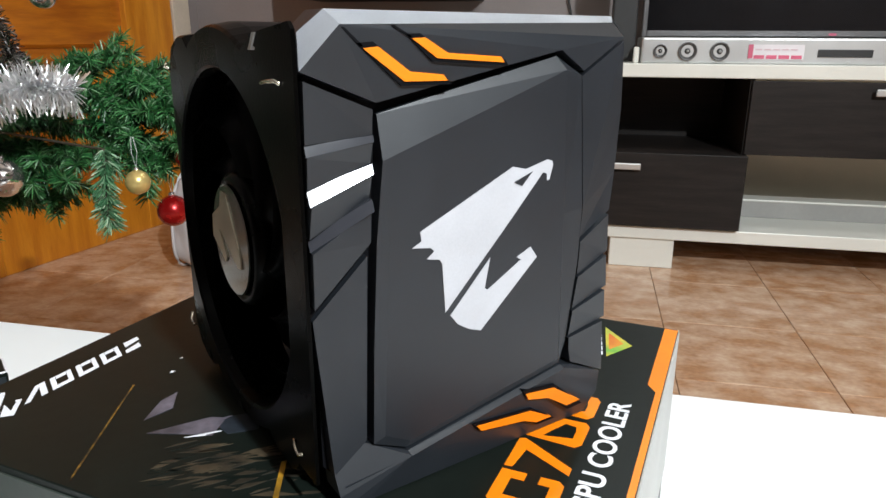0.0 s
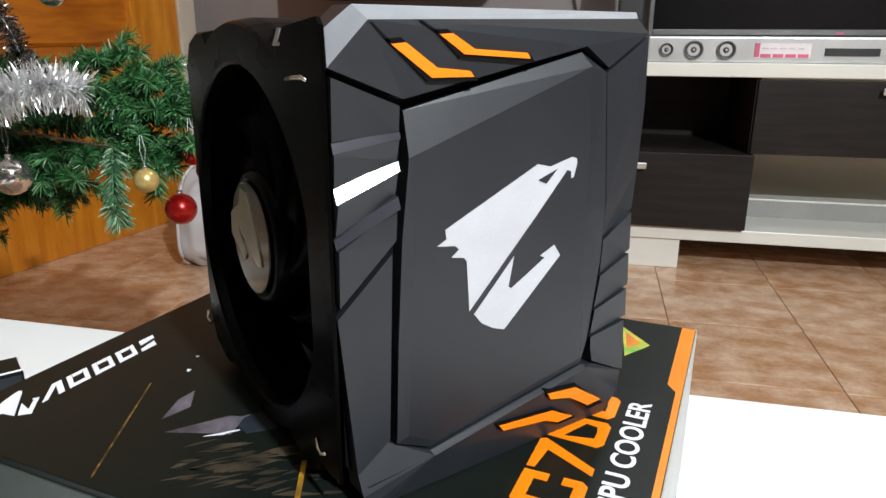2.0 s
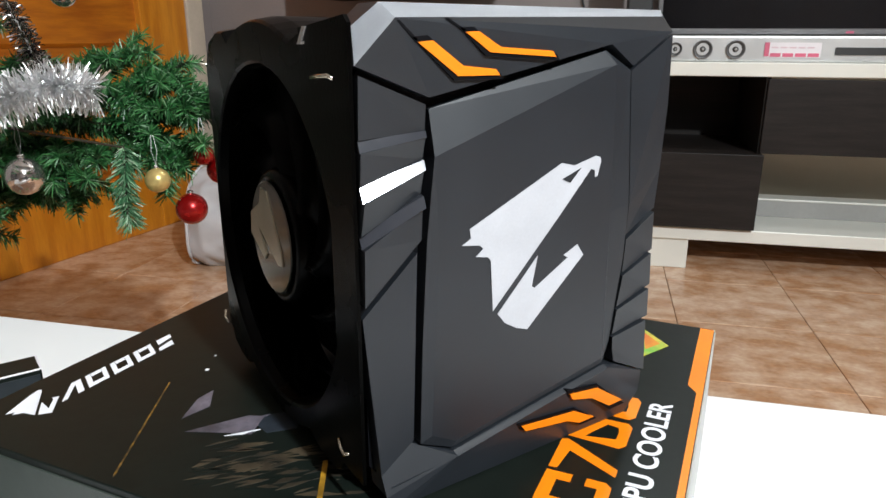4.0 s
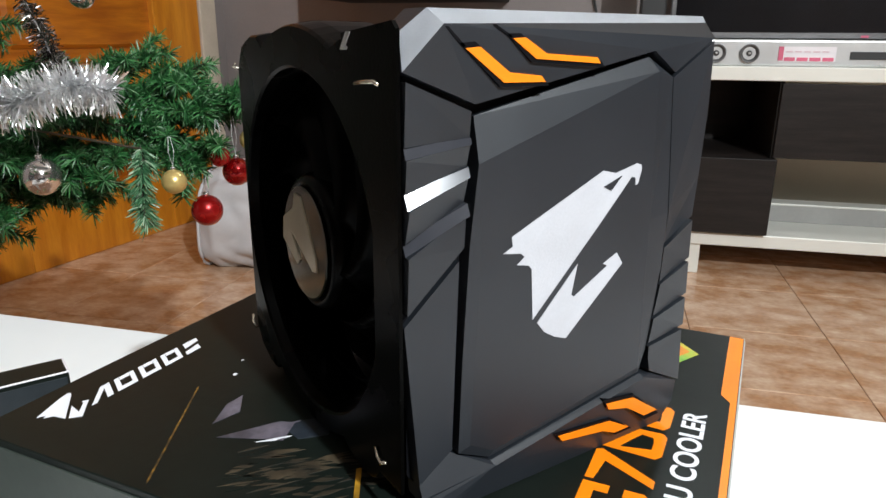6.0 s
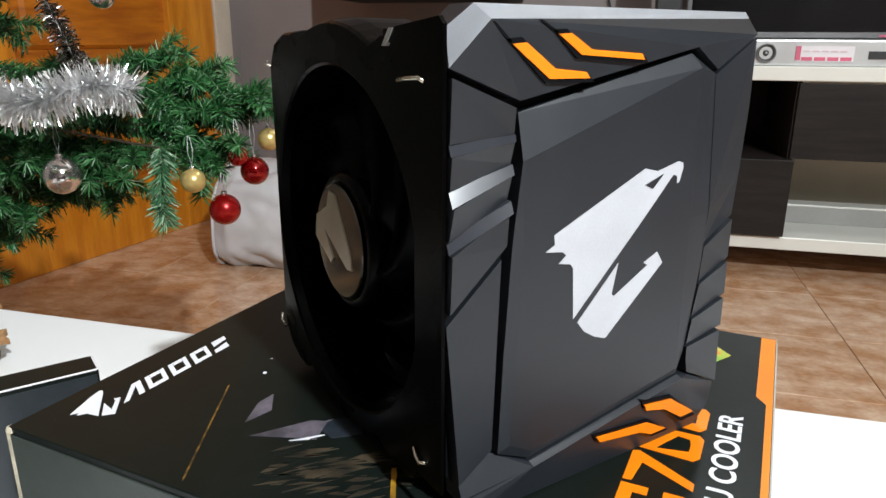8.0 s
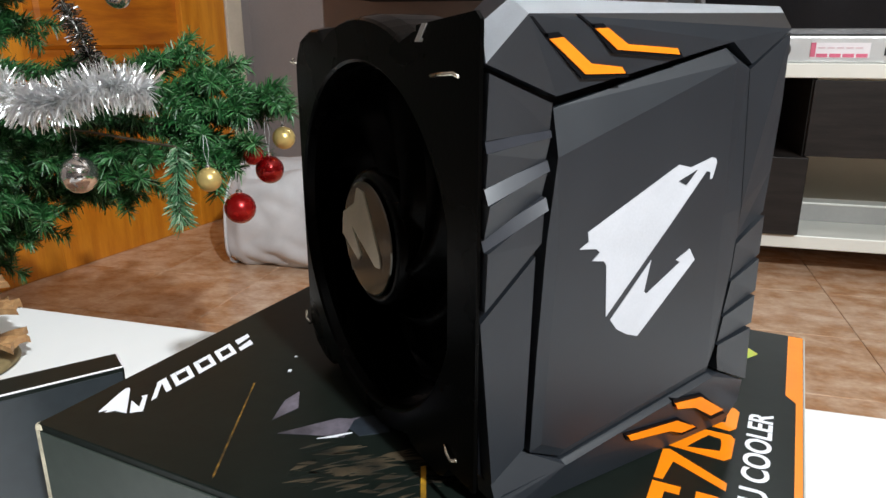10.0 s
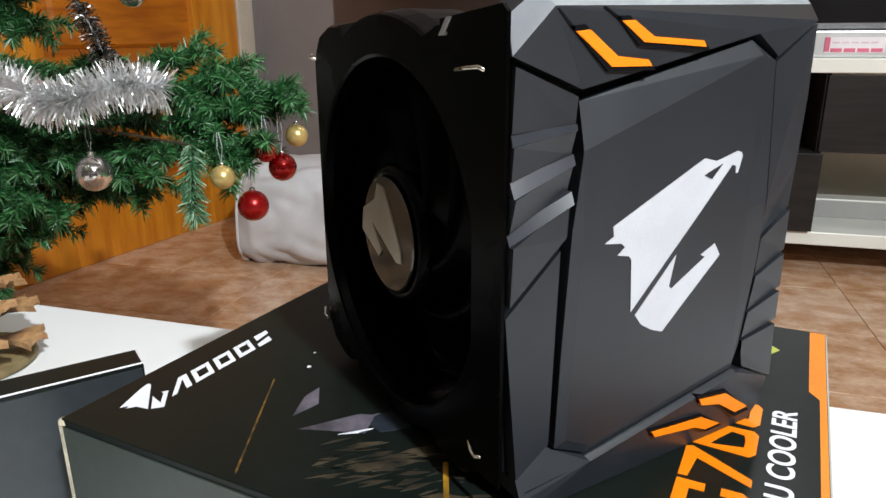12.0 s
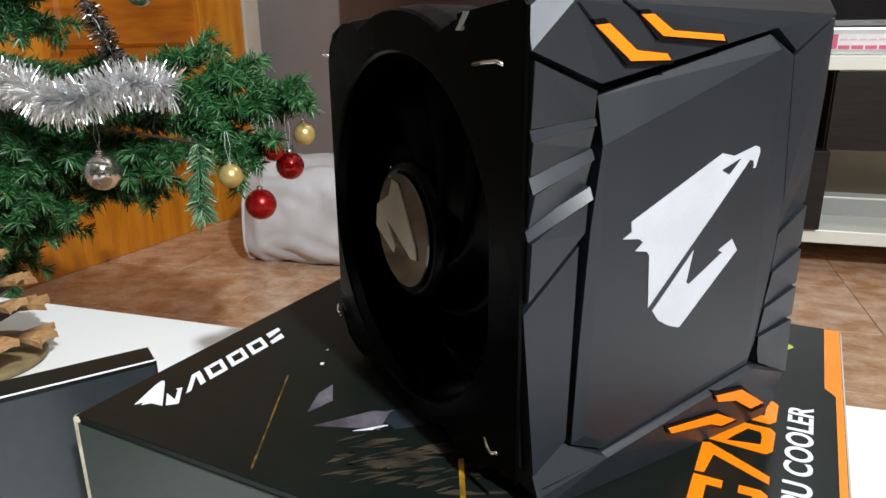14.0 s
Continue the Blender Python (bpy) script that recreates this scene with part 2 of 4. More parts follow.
part("lintel", box(-0.533, 0.556, -0.02, 0.05, 1.453, 1.52, 0.006), TRIM, door, "cream painted lintel")

# ---- coffee table ----
TBF = pose(0.20, 0.32, 0, 0, 0, -46)   # the far edge of the top runs along x
table = thing("coffee_table", "white lacquered coffee table with a plain square top", "table", TBF)
part("tabletop", box(-0.60, 0.60, -0.66, -0.012, TABLE - 0.045, TABLE, 0.003), TABLE_WHITE, table)
for x in (-0.56, 0.50):
    for y in (-0.63, -0.09):
        part("leg", box(x, x + 0.06, y, y + 0.06, FLOOR, TABLE - 0.045, 0.003), TABLE_WHITE, table)

# ---- carton ----
CF = pose(0, 0, 0, 0, 0, 33.6)         # carton's own axes; the top lies at z = 0
U0, U1, V0, V1 = -0.018, 0.186, -0.0818, 0.164
carton = thing("carton", "black printed cardboard carton with orange and white lettering", "box", CF)
part("carton_body", box(U0, U1, V0, V1, TABLE, -0.00012, 0.0004, 1), CARD, carton)
part("side_print", box(U0 - 0.0006, U0, V0 + 0.002, V1 - 0.002, TABLE + 0.002, -0.003), CARD_SIDE, carton, "dark grey printed side")
sp = box(U0 + 0.002, U1 - 0.002, V0 - 0.0006, V0, -0.075, -0.0008)
part("side_print", sp, CARD_PALE, carton, "pale grey printed side")
part("worn_edge", tube([(U0 + 0.0003, V1 - 0.0003, z) for z in (TABLE + 0.002, -0.05, -0.001)], 0.0011, 6), CARD_EDGE, carton, "frayed bare cardboard edge")
part("worn_corner", lathe([(0.0003, -0.003), (0.0022, -0.0015), (0.0018, 0.0001), (0.0003, 0.0004)], 8, at=(U0 + 0.001, V1 - 0.001, -0.0006)), CARD_EDGE, carton, "frayed white corner")
part("worn_corner", tube([(U1 - 0.0006, V0 + 0.0006, z) for z in (-0.02, -0.008, -0.0002)], 0.0009, 6), CARD_EDGE, carton, "frayed white corner")
INK = 0.00006


def ink(name, outline, material, label="", z=INK, parent=None):
    return part(name, slab(outline, z, -0.0002, "z"), material, parent or carton, label)


ink("orange_band", [(U1 - 0.0012, V0 + 0.0003), (U1 - 0.0012, -0.0755), (0.1235, -0.0755), (0.1180, -0.0792), (U0 + 0.02, -0.0792), (U0 + 0.02, V0 + 0.0003)], INK_ORANGE, "orange printed edge band")


def ring_slab(outer, inner, z=INK):
    """An outline with a hole: outer and inner have the same count of points."""
    bm = bmesh.new()
    rows = [[bm.verts.new((*p, h)) for p in loop] for loop in (outer, inner) for h in (z, -0.0002)]
    c = len(outer)
    for i in range(c):
        j = (i + 1) % c
        bm.faces.new((rows[0][i], rows[0][j], rows[2][j], rows[2][i]))
        bm.faces.new((rows[0][i], rows[1][i], rows[1][j], rows[0][j]))
        bm.faces.new((rows[2][i], rows[2][j], rows[3][j], rows[3][i]))
    return bm


part("numeral", slab([(0.0480, -0.0422), (0.0478, -0.0395), (0.0650, -0.0395), (0.0660, -0.0416), (0.0542, -0.0605), (0.0500, -0.0605), (0.0592, -0.0437), (0.0488, -0.0424)], INK, -0.0002, "z"), INK_ORANGE, carton, "orange printed numeral")
for u in (0.0668, 0.0868):
    zero = part("numeral", ring_slab([(u + 0.0014, -0.0400), (u + 0.0172, -0.0395), (u + 0.0172, -0.0590), (u + 0.0148, -0.0607), (u + 0.0026, -0.0605), (u, -0.0585)],
                                     [(u + 0.0031, -0.0463), (u + 0.0085, -0.0490), (u + 0.0140, -0.0522), (u + 0.0132, -0.0562), (u + 0.0098, -0.0568), (u + 0.0052, -0.0567)]), INK_ORANGE, carton, "orange printed slashed numeral")
    ink("numeral_gap", [(u + 0.0050, -0.0428), (u + 0.0140, -0.0428), (u + 0.0140, -0.0474)], CARD, "black gap in the numeral", INK * 1.6, zero)
part("letter", slab([(0.0460, -0.0395), (0.0460, -0.0480), (0.0420, -0.0480), (0.0420, -0.0437), (0.0330, -0.0437), (0.0330, -0.0565), (0.0420, -0.0565), (0.0420, -0.0525), (0.0460, -0.0525), (0.0460, -0.0585), (0.0440, -0.0605), (0.0300, -0.0605), (0.0285, -0.0590), (0.0285, -0.0410), (0.0300, -0.0395)], INK, -0.0002, "z"), INK_ORANGE, carton, "orange printed letter")


def writing(words, at, size, wide, material, parent, label):
    """Words in the built-in font as a thin mesh lying on a top face."""
    cu = bpy.data.curves.new("words", "FONT")
    cu.body, cu.size, cu.extrude, cu.offset = words, size, 0.00006, 0.00022
    tmp = new("words", cu)
    dg = bpy.context.evaluated_depsgraph_get()
    me = bpy.data.meshes.new_from_object(tmp.evaluated_get(dg))
    bpy.data.objects.remove(tmp)
    xs = [v.co.x for v in me.vertices]
    k = wide / (max(xs) - min(xs))
    for v in me.vertices:
        v.co = ((v.co.x - min(xs)) * k, v.co.y, v.co.z)
    me.materials.clear()
    me.materials.append(material)
    ob = new("lettering", me)
    ob.parent = parent
    ob.matrix_local = at
    ob["label"] = label
    return ob


writing("CPU COOLER", Matrix.Translation((0.0335, -0.0718, INK)), 0.0112, 0.0708, INK_WHITE, carton, "white printed words")
# maker's mark on the top: plain slanted blocks and a bird-like silhouette
def slanted(u, pts):
    return [(u + a + (h - 0.1402) * 0.62, h) for a, h in pts]


MARK0, MARK1 = 0.1402, 0.1496
for i in range(5):
    u = 0.0118 + i * 0.0122
    if i == 0:
        loops = [[(0, MARK0), (0.0026, MARK0), (0.0072, 0.1474), (0.0072, MARK0), (0.0100, MARK0), (0.0100, MARK1), (0.0058, MARK1)]]
    elif i == 4:
        loops = [[(0, MARK0), (0.0082, MARK0), (0.0082, 0.1441), (0, 0.1427)], [(0.0010, 0.1455), (0.0092, 0.1468), (0.0092, MARK1), (0.0010, MARK1)]]
    else:
        cut = 0.0022
        loops = [[(0, MARK0), (0.0098, MARK0), (0.0098, MARK1), (0.0076, MARK1), (0.0076, MARK0 + cut), (0.0024, MARK0 + cut), (0.0024, MARK1), (0, MARK1)]]
        if i < 4:
            loops.append([(0.0026, MARK1 - cut), (0.0074, MARK1 - cut), (0.0074, MARK1), (0.0026, MARK1)])
    for loop in loops:
        ink("printed_block", slanted(u, loop), INK_WHITE, "white printed slanted block")
ink("printed_mark", [(-0.0030, 0.1508), (-0.0004, 0.1490), (-0.0022, 0.1482), (0.0004, 0.1462), (0.0010, 0.1408), (0.0138, 0.1540), (0.0150, 0.1556), (0.0142, 0.1566), (0.0100, 0.1556)], INK_WHITE, "white printed emblem")
ink("printed_mark", [(0.0018, 0.1400), (0.0049, 0.1367), (0.0143, 0.1449), (0.0124, 0.1464), (0.0118, 0.1448), (0.0064, 0.1404), (0.0084, 0.1468)], INK_WHITE, "white printed emblem")

# ---- cooler ----
cooler = thing("processor_cooler", "black processor cooler with orange stripes and silver emblem on a carton", "cooler")
BK = 0.009
part("cap_core", slab([(0.003, 0.124), (0.012, 0.136), (0.102, 0.1375), (0.1075, 0.131), (0.1075, 0.010), (0.100, 0.003), (0.012, 0.003), (0.0035, 0.014)], 0.0055, 0.016), GAP, cooler, "black inner face between the shell pieces")
FRONT = [(0.0010, 0.0012, 0.1262), (0.0210, 0.0, 0.1182), (0.0842, 0.0005, 0.1308), (0.0942, 0.0010, 0.1245), (0.1118, 0.0020, 0.1345), (0.1035, -0.0004, 0.1388), (0.0110, -0.0010, 0.1372)]
RIM = [(0.0030, 0.0065, 0.1353), (0.0092, 0.0040, 0.1408), (0.1074, 0.0040, 0.1408), (0.1140, 0.0055, 0.1358)]
bmt = bmesh.new()
f = [bmt.verts.new(p) for p in FRONT]
bmt.faces.new(f)
lower = [bmt.verts.new((p[0], 0.015, p[2])) for p in FRONT[:5]]
upper = [bmt.verts.new(p) for p in RIM]
rear = [bmt.verts.new((p[0], 0.015, p[2])) for p in RIM]
for i in range(4):
    bmt.faces.new((f[i], lower[i], lower[i + 1], f[i + 1]))
for i in range(3):
    bmt.faces.new((upper[i], rear[i], rear[i + 1], upper[i + 1]))
bmt.faces.new((f[0], lower[0], rear[0], upper[0]))
bmt.faces.new((f[4], upper[3], rear[3], lower[4]))
bmt.faces.new(lower + rear[::-1])
top_shell = part("top_shell", bmt, PLASTIC, cooler, "black matt upper shell piece")
# top and left bevel faces, a lighter grey than the black shell
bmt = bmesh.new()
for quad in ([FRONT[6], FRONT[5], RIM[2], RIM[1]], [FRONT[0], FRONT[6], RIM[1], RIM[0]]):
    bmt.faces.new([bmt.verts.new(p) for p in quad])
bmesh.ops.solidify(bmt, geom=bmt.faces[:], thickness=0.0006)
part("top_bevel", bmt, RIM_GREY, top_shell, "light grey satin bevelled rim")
bmt = bmesh.new()
bmt.faces.new([bmt.verts.new(p) for p in (FRONT[5], FRONT[4], RIM[3], RIM[2])])
bmesh.ops.solidify(bmt, geom=bmt.faces[:], thickness=0.0006)
part("end_bevel", bmt, PLASTIC, top_shell)


def stripe(parent, outline, y=-0.0018):
    cx = sum(p[0] for p in outline) / len(outline)
    cz = sum(p[1] for p in outline) / len(outline)
    wide = [(cx + (x - cx) * 1.07 + (0.0012 if x > cx else -0.0012) * 0.6, cz + (z - cz) * 1.10 + (0.0010 if z > cz else -0.0010) * 0.7) for x, z in outline]
    part("stripe_bed", slab(wide, y + 0.0012, 0.004), GAP, parent, "black recess round the stripe")
    part("stripe", slab(outline, y + 0.0008, 0.004), ORANGE, parent, "bright orange angled stripe")


stripe(top_shell, [(0.0170, 0.1316), (0.0212, 0.1320), (0.0303, 0.1258), (0.0405, 0.1248), (0.0420, 0.1232), (0.0287, 0.1233)], -0.0022)
stripe(top_shell, [(0.0310, 0.1340), (0.0350, 0.1342), (0.0420, 0.1303), (0.0598, 0.1292), (0.0610, 0.1276), (0.0387, 0.1290)], -0.0022)

for a in ([(0.0112, 0.1366), (0.0122, 0.1366), (0.0172, 0.1322), (0.0164, 0.1318)], [(0.0250, 0.1372), (0.0260, 0.1372), (0.0312, 0.1345), (0.0305, 0.1341)]):
    part('groove', slab(a, -0.0010, 0.003), GAP, top_shell, 'black groove leading to a stripe')

# left wing: stepped louvres with glossy risers
wing = [(0.124, 0.1165), (0.1085, 0.1100), (0.1055, 0.1083), (0.0972, 0.1025), (0.0930, 0.1000), (0.0842, 0.0932), (0.0808, 0.0902), (0.0650, 0.0812), (0.0610, 0.0770), (0.0130, 0.0215)]
gapx = lambda z: 0.0200 + (min(z, 0.111) - 0.111) * 0.052
lp, lfaces, gl = [], [], []
foot = {2: (0.0004, 0.0002), 4: (-0.0009, 0.0002), 6: (-0.0003, 0.0002)}
for i, (z0, z1) in enumerate(wing):
    y0, y1 = foot.get(i, (0.0006, 0.0002))
    if i in (1, 3, 5):                     # head of a glossy step, set back so that the step lies in one plane
        k = {1: 0.38, 3: 0.51, 5: 0.54}[i]
        y0, y1 = foot[i + 1][0] + k * (z0 - wing[i + 1][0]), foot[i + 1][1] + k * (z1 - wing[i + 1][1])
    if i == 8:
        y0, y1 = 0.0026, 0.0022
    lp += [(0.0016 if z0 > 0.02 else 0.0050, z0, y0), (gapx(z1), z1, y1)]
for i in range(len(wing) - 1):
    (gl if i in (1, 3, 5) else lfaces).append([2 * i, 2 * i + 1, 2 * i + 3, 2 * i + 2])
lw = part("left_wing", relief([lp[i] for i in lfaces[-1]], [[0, 1, 2, 3]], BK), PLASTIC, cooler, "black louvred side wing")
for face in lfaces[:-2]:
    part("louvre", relief([lp[i] for i in face], [[0, 1, 2, 3]], BK), PLASTIC, lw)
part("louvre_groove", relief([(x, z, 0.0045) for x, z, y in (lp[i] for i in lfaces[-2])], [[0, 1, 2, 3]], BK), GAP, lw, "black groove between the louvres")
for face, twist in zip(gl, (0.0006, 0.0009, 0.0018)):
    riser = [(x, z, y + (twist if n in (0, 3) else -twist)) for n, (x, z, y) in enumerate(lp[i] for i in face)]
    part("louvre_riser", relief(riser, [[0, 1, 2, 3]], BK), GLOSS, lw, "glossy black louvre step")

# centre panel with an upward facet along its upper edge
cp = [(0.0225, 0.1150, 0.0030), (0.0835, 0.1290, 0.0022), (0.0932, 0.1232, 0.0010), (0.0960, 0.0810, 0.0), (0.0962, 0.0620, 0.0008), (0.0925, 0.0340, 0.0008), (0.0903, 0.0262, 0.0010),
      (0.0290, 0.0142, 0.0008), (0.0180, 0.0190, 0.0008), (0.0188, 0.0490, 0.0006), (0.0205, 0.0810, 0.0006), (0.0225, 0.1030, 0.0), (0.0862, 0.1250, 0.0), (0.0880, 0.0800, 0.0), (0.0240, 0.0800, 0.0), (0.0215, 0.0210, 0.0), (0.0300, 0.0165, 0.0), (0.0890, 0.0285, 0.0)]
centre = part("centre_panel", soften(relief(cp, [[0, 1, 12, 11], [1, 2, 12], [2, 3, 13, 12], [12, 13, 14, 11], [14, 13, 17, 16, 15], [3, 4, 5, 6, 17, 13], [6, 7, 16, 17], [7, 8, 15, 16], [8, 9, 10, 14, 15], [10, 11, 14]], BK), 0.00025, 1), PLASTIC, cooler, "black matt emblem panel")
part("side_facet", relief([(0.0935, 0.1229, 0.0010), (0.1128, 0.1335, 0.0028), (0.1150, 0.1120, 0.0040), (0.1140, 0.0910, 0.0040), (0.1122, 0.0775, 0.0034), (0.0967, 0.0705, 0.0010), (0.0963, 0.0812, 0.0)], [[0, 1, 2, 3, 6], [3, 4, 5, 6]], BK), PLASTIC, cooler, "black slanted edge facet")
rw = part("right_wing", relief([(0.0970, 0.0690, 0.0008), (0.1094, 0.0768, 0.0008), (0.1116, 0.0632, 0.0022), (0.0970, 0.0572, 0.0014)], [[0, 1, 2, 3]], BK), PLASTIC, cooler, "black louvred side wing")
for a in ([(0.0969, 0.0564, 0.0008), (0.1098, 0.0622, 0.0008), (0.1122, 0.0502, 0.0022), (0.0956, 0.0452, 0.0014)], [(0.0954, 0.0444, 0.0008), (0.1102, 0.0492, 0.0008), (0.1124, 0.0384, 0.0022), (0.0946, 0.0355, 0.0014)], [(0.0944, 0.0346, 0.0008), (0.1102, 0.0374, 0.0008), (0.1120, 0.0176, 0.0012), (0.0958, 0.0252, 0.0008), (0.0948, 0.0300, 0.0010)]):
    part("louvre", relief(a, [list(range(len(a)))], BK), PLASTIC, rw)

LEAN = 0.18


def under(x, z):
    """How far the lower face lies back below the ridge."""
    return LEAN * max(0.0, 0.0105 + (x - 0.031) * 0.2 - z)


bp = [(0.0160, 0.0188, 0.0012), (0.0290, 0.0130, 0.0004), (0.0912, 0.0252, 0.0010), (0.0965, 0.0240, 0.0010), (0.1130, 0.0162, 0.0030), (0.1130, 0.0075, 0.0038), (0.1070, 0.0004, 0.0042), (0.0140, 0.0004, 0.0008), (0.0078, 0.0085, 0.0), (0.0299, 0.0121, -0.0012), (0.0916, 0.0244, -0.0006)]
bottom = part("bottom_shell", relief(bp, [[8, 9, 7], [1, 2, 10, 9], [2, 3, 10], [3, 4, 5, 6, 10], [9, 10, 6, 7]], 0.0150), PLASTIC, cooler, "black matt lower shell piece")
part("corner_facet", relief([(0.0055, 0.0130, 0.0022), (0.0160, 0.0190, 0.0030), (0.0292, 0.0131, 0.0004), (0.0299, 0.0120, -0.0013), (0.0100, 0.0034, -0.0010), (0.0060, 0.0060, -0.0004)], [[0, 1, 2, 3, 4, 5]], BK), PLASTIC, bottom, "black corner facet")
part("edge_facet", relief([(0.0292, 0.0131, 0.0006), (0.0912, 0.0253, 0.0012), (0.0916, 0.0243, -0.0008), (0.0299, 0.0120, -0.0014)], [[0, 1, 2, 3]], 0.006), PLASTIC, bottom, "thin edge facet")


def lower_stripe(outline):
    back = [under(x, z) for x, z in outline]
    made = [(x + 0.9 * d, z - 0.76 * d, d) for (x, z), d in zip(outline, back)]
    cx, cz = sum(p[0] for p in made) / len(made), sum(p[1] for p in made) / len(made)
    for name, material, grow, lift, label in (("stripe_bed", GAP, 1.10, 0.0006, "black recess round the stripe"), ("stripe", ORANGE, 1.0, 0.0010, "bright orange angled stripe")):
        bm = bmesh.new()
        f = [bm.verts.new((cx + (x - cx) * grow, d - 0.0008 - lift, cz + (z - cz) * (grow + 0.22 * (grow > 1)))) for x, z, d in made]
        k = [bm.verts.new((v.co.x, 0.009, v.co.z)) for v in f]
        bm.faces.new(f)
        bm.faces.new(k[::-1])
        for i in range(len(f)):
            j = (i + 1) % len(f)
            bm.faces.new((f[i], k[i], k[j], f[j]))
        part(name, bm, material, bottom, label)


lower_stripe([(0.0540, 0.0142), (0.0765, 0.0128), (0.0860, 0.0078), (0.0790, 0.0076), (0.0735, 0.0100), (0.0555, 0.0122)])
lower_stripe([(0.0740, 0.0198), (0.0868, 0.0186), (0.0995, 0.0104), (0.0930, 0.0100), (0.0840, 0.0156), (0.0752, 0.0176)])

# bird emblem as plain silver shapes
EM = -0.0002
em = slab([(0.0312, 0.0776), (0.0342, 0.0792), (0.0338, 0.0820), (0.0664, 0.0974), (0.0715, 0.0962), (0.0800, 0.0984), (0.0818, 0.0978), (0.0822, 0.0965), (0.0810, 0.0920), (0.0800, 0.0918), (0.0798, 0.0940), (0.0782, 0.0945), (0.0660, 0.0810), (0.0424, 0.0558), (0.0412, 0.0715), (0.0402, 0.0728), (0.0360, 0.0736), (0.0385, 0.0756), (0.0372, 0.0768)], EM, 0.0005)
part("emblem", em, SILVER, centre, "silver printed bird emblem")
part("emblem_eye", slab([(0.0668, 0.0926), (0.0738, 0.0952), (0.0698, 0.0912)], EM - 0.0003, 0.0004), PLASTIC, centre, "black triangle in the emblem")
part("emblem", slab([(0.0442, 0.0545), (0.0586, 0.0702), (0.0568, 0.0608), (0.0580, 0.0600), (0.0708, 0.0676), (0.0690, 0.0686), (0.0745, 0.0712), (0.0772, 0.0674), (0.0556, 0.0470), (0.0512, 0.0485), (0.0470, 0.0510)], EM, 0.0005), SILVER, centre, "silver printed bird emblem")

# fans on both faces, and the fin stack between them
FY, FZ, FR = 0.0745, 0.0660, 0.0585
# half of the flange outline: chamfered corner tabs and the round duct standing proud between them
HALF = [(0.1358, 0.0690), (0.1356, 0.1235), (0.1295, 0.1318), (0.1190, 0.1354), (0.1105, 0.1354), (0.1045, 0.1312)]
HALF += [(FY + 0.0730 * math.cos(a), FZ + 0.0730 * math.sin(a)) for a in [math.radians(66 + 6 * i) for i in range(9)]]
HALF += [(0.0430, 0.1316), (0.0365, 0.1352), (0.0200, 0.1352), (0.0140, 0.1285), (0.0132, 0.0690)]
FLANGE = HALF + [(y, 0.1380 - z) for y, z in HALF[::-1][1:-1]]


def to_flange(a):
    """The flange's edge in the direction a from the hub."""
    c, s = math.cos(a), math.sin(a)
    for (y0, z0), (y1, z1) in zip(FLANGE, FLANGE[1:] + FLANGE[:1]):
        dy, dz, ey, ez = y1 - y0, z1 - z0, y0 - FY, z0 - FZ
        den = c * dz - s * dy
        if abs(den) < 1e-9:
            continue
        r, t = (ey * dz - ez * dy) / den, (ey * s - ez * c) / den
        if r > 0 and -1e-6 <= t <= 1 + 1e-6:
            return FY + r * c, FZ + r * s
    return FY + 0.06 * c, FZ + 0.06 * s


def fan(x, flip):
    f = part("fan", bmesh.new(), FAN_BLACK, cooler, "black axial fan")
    bm = bmesh.new()
    seg = 144
    turn = [2 * math.pi * k / seg for k in range(seg)]
    n_in = [(FY + math.cos(a) * FR, FZ + math.sin(a) * FR) for a in turn]
    n_out = [to_flange(a) for a in turn]
    rows = []
    for d, loop, grow in ((0, n_out, 0.975), (0.0012, n_out, 0.985), (0.0075, n_out, 1), (0.024, n_out, 1), (0.024, n_in, 1), (0.004, n_in, 0.985), (0.0008, n_in, 1.0), (0, n_in, 1.015)):
        rows.append([bm.verts.new((x + d * flip, FY + (p[0] - FY) * grow, FZ + (p[1] - FZ) * grow)) for p in loop])
    rows.append(rows[0])
    for a, b in zip(rows, rows[1:]):
        for k in range(seg):
            bm.faces.new((a[k], a[(k + 1) % seg], b[(k + 1) % seg], b[k]))
    bm.to_mesh(f.data)
    bm.free()
    hub = part("hub", lathe([(0.0001, 0.020), (0.0240, 0.020), (0.0240, 0.0060), (0.0232, 0.0036), (0.0212, 0.0024), (0.0206, 0.0030), (0.0001, 0.0030)] if flip > 0 else [(0.0001, -0.020), (0.0215, -0.020), (0.0215, -0.0035), (0.0001, -0.0022)], 48, "x", (x, FY, FZ)), FAN_BLACK, f, "", True)
    for i in range(8):
        bm = bmesh.new()
        grid = []
        for a in range(11):
            rad = 0.0225 + (FR - 0.0026 - 0.0225) * a / 10
            row = []
            for b in range(6):
                w = b / 5
                ang = 2 * math.pi * i / 8 - 2.10 - 1.22 * (a / 10) + w * (0.80 - 0.10 * a / 10)
                row.append((x + flip * (0.0042 + 0.015 * w + 0.001 * math.sin(3 * w)), FY + rad * math.cos(ang), FZ + rad * math.sin(ang)))
            grid.append([bm.verts.new(p) for p in row])
        for a in range(10):
            for b in range(5):
                bm.faces.new((grid[a][b], grid[a][b + 1], grid[a + 1][b + 1], grid[a + 1][b]))
        bmesh.ops.solidify(bm, geom=bm.faces[:], thickness=0.0012)
        part("blade", bm, FAN_BLADE, hub, "glossy black swept blade", True)
    return f, hub


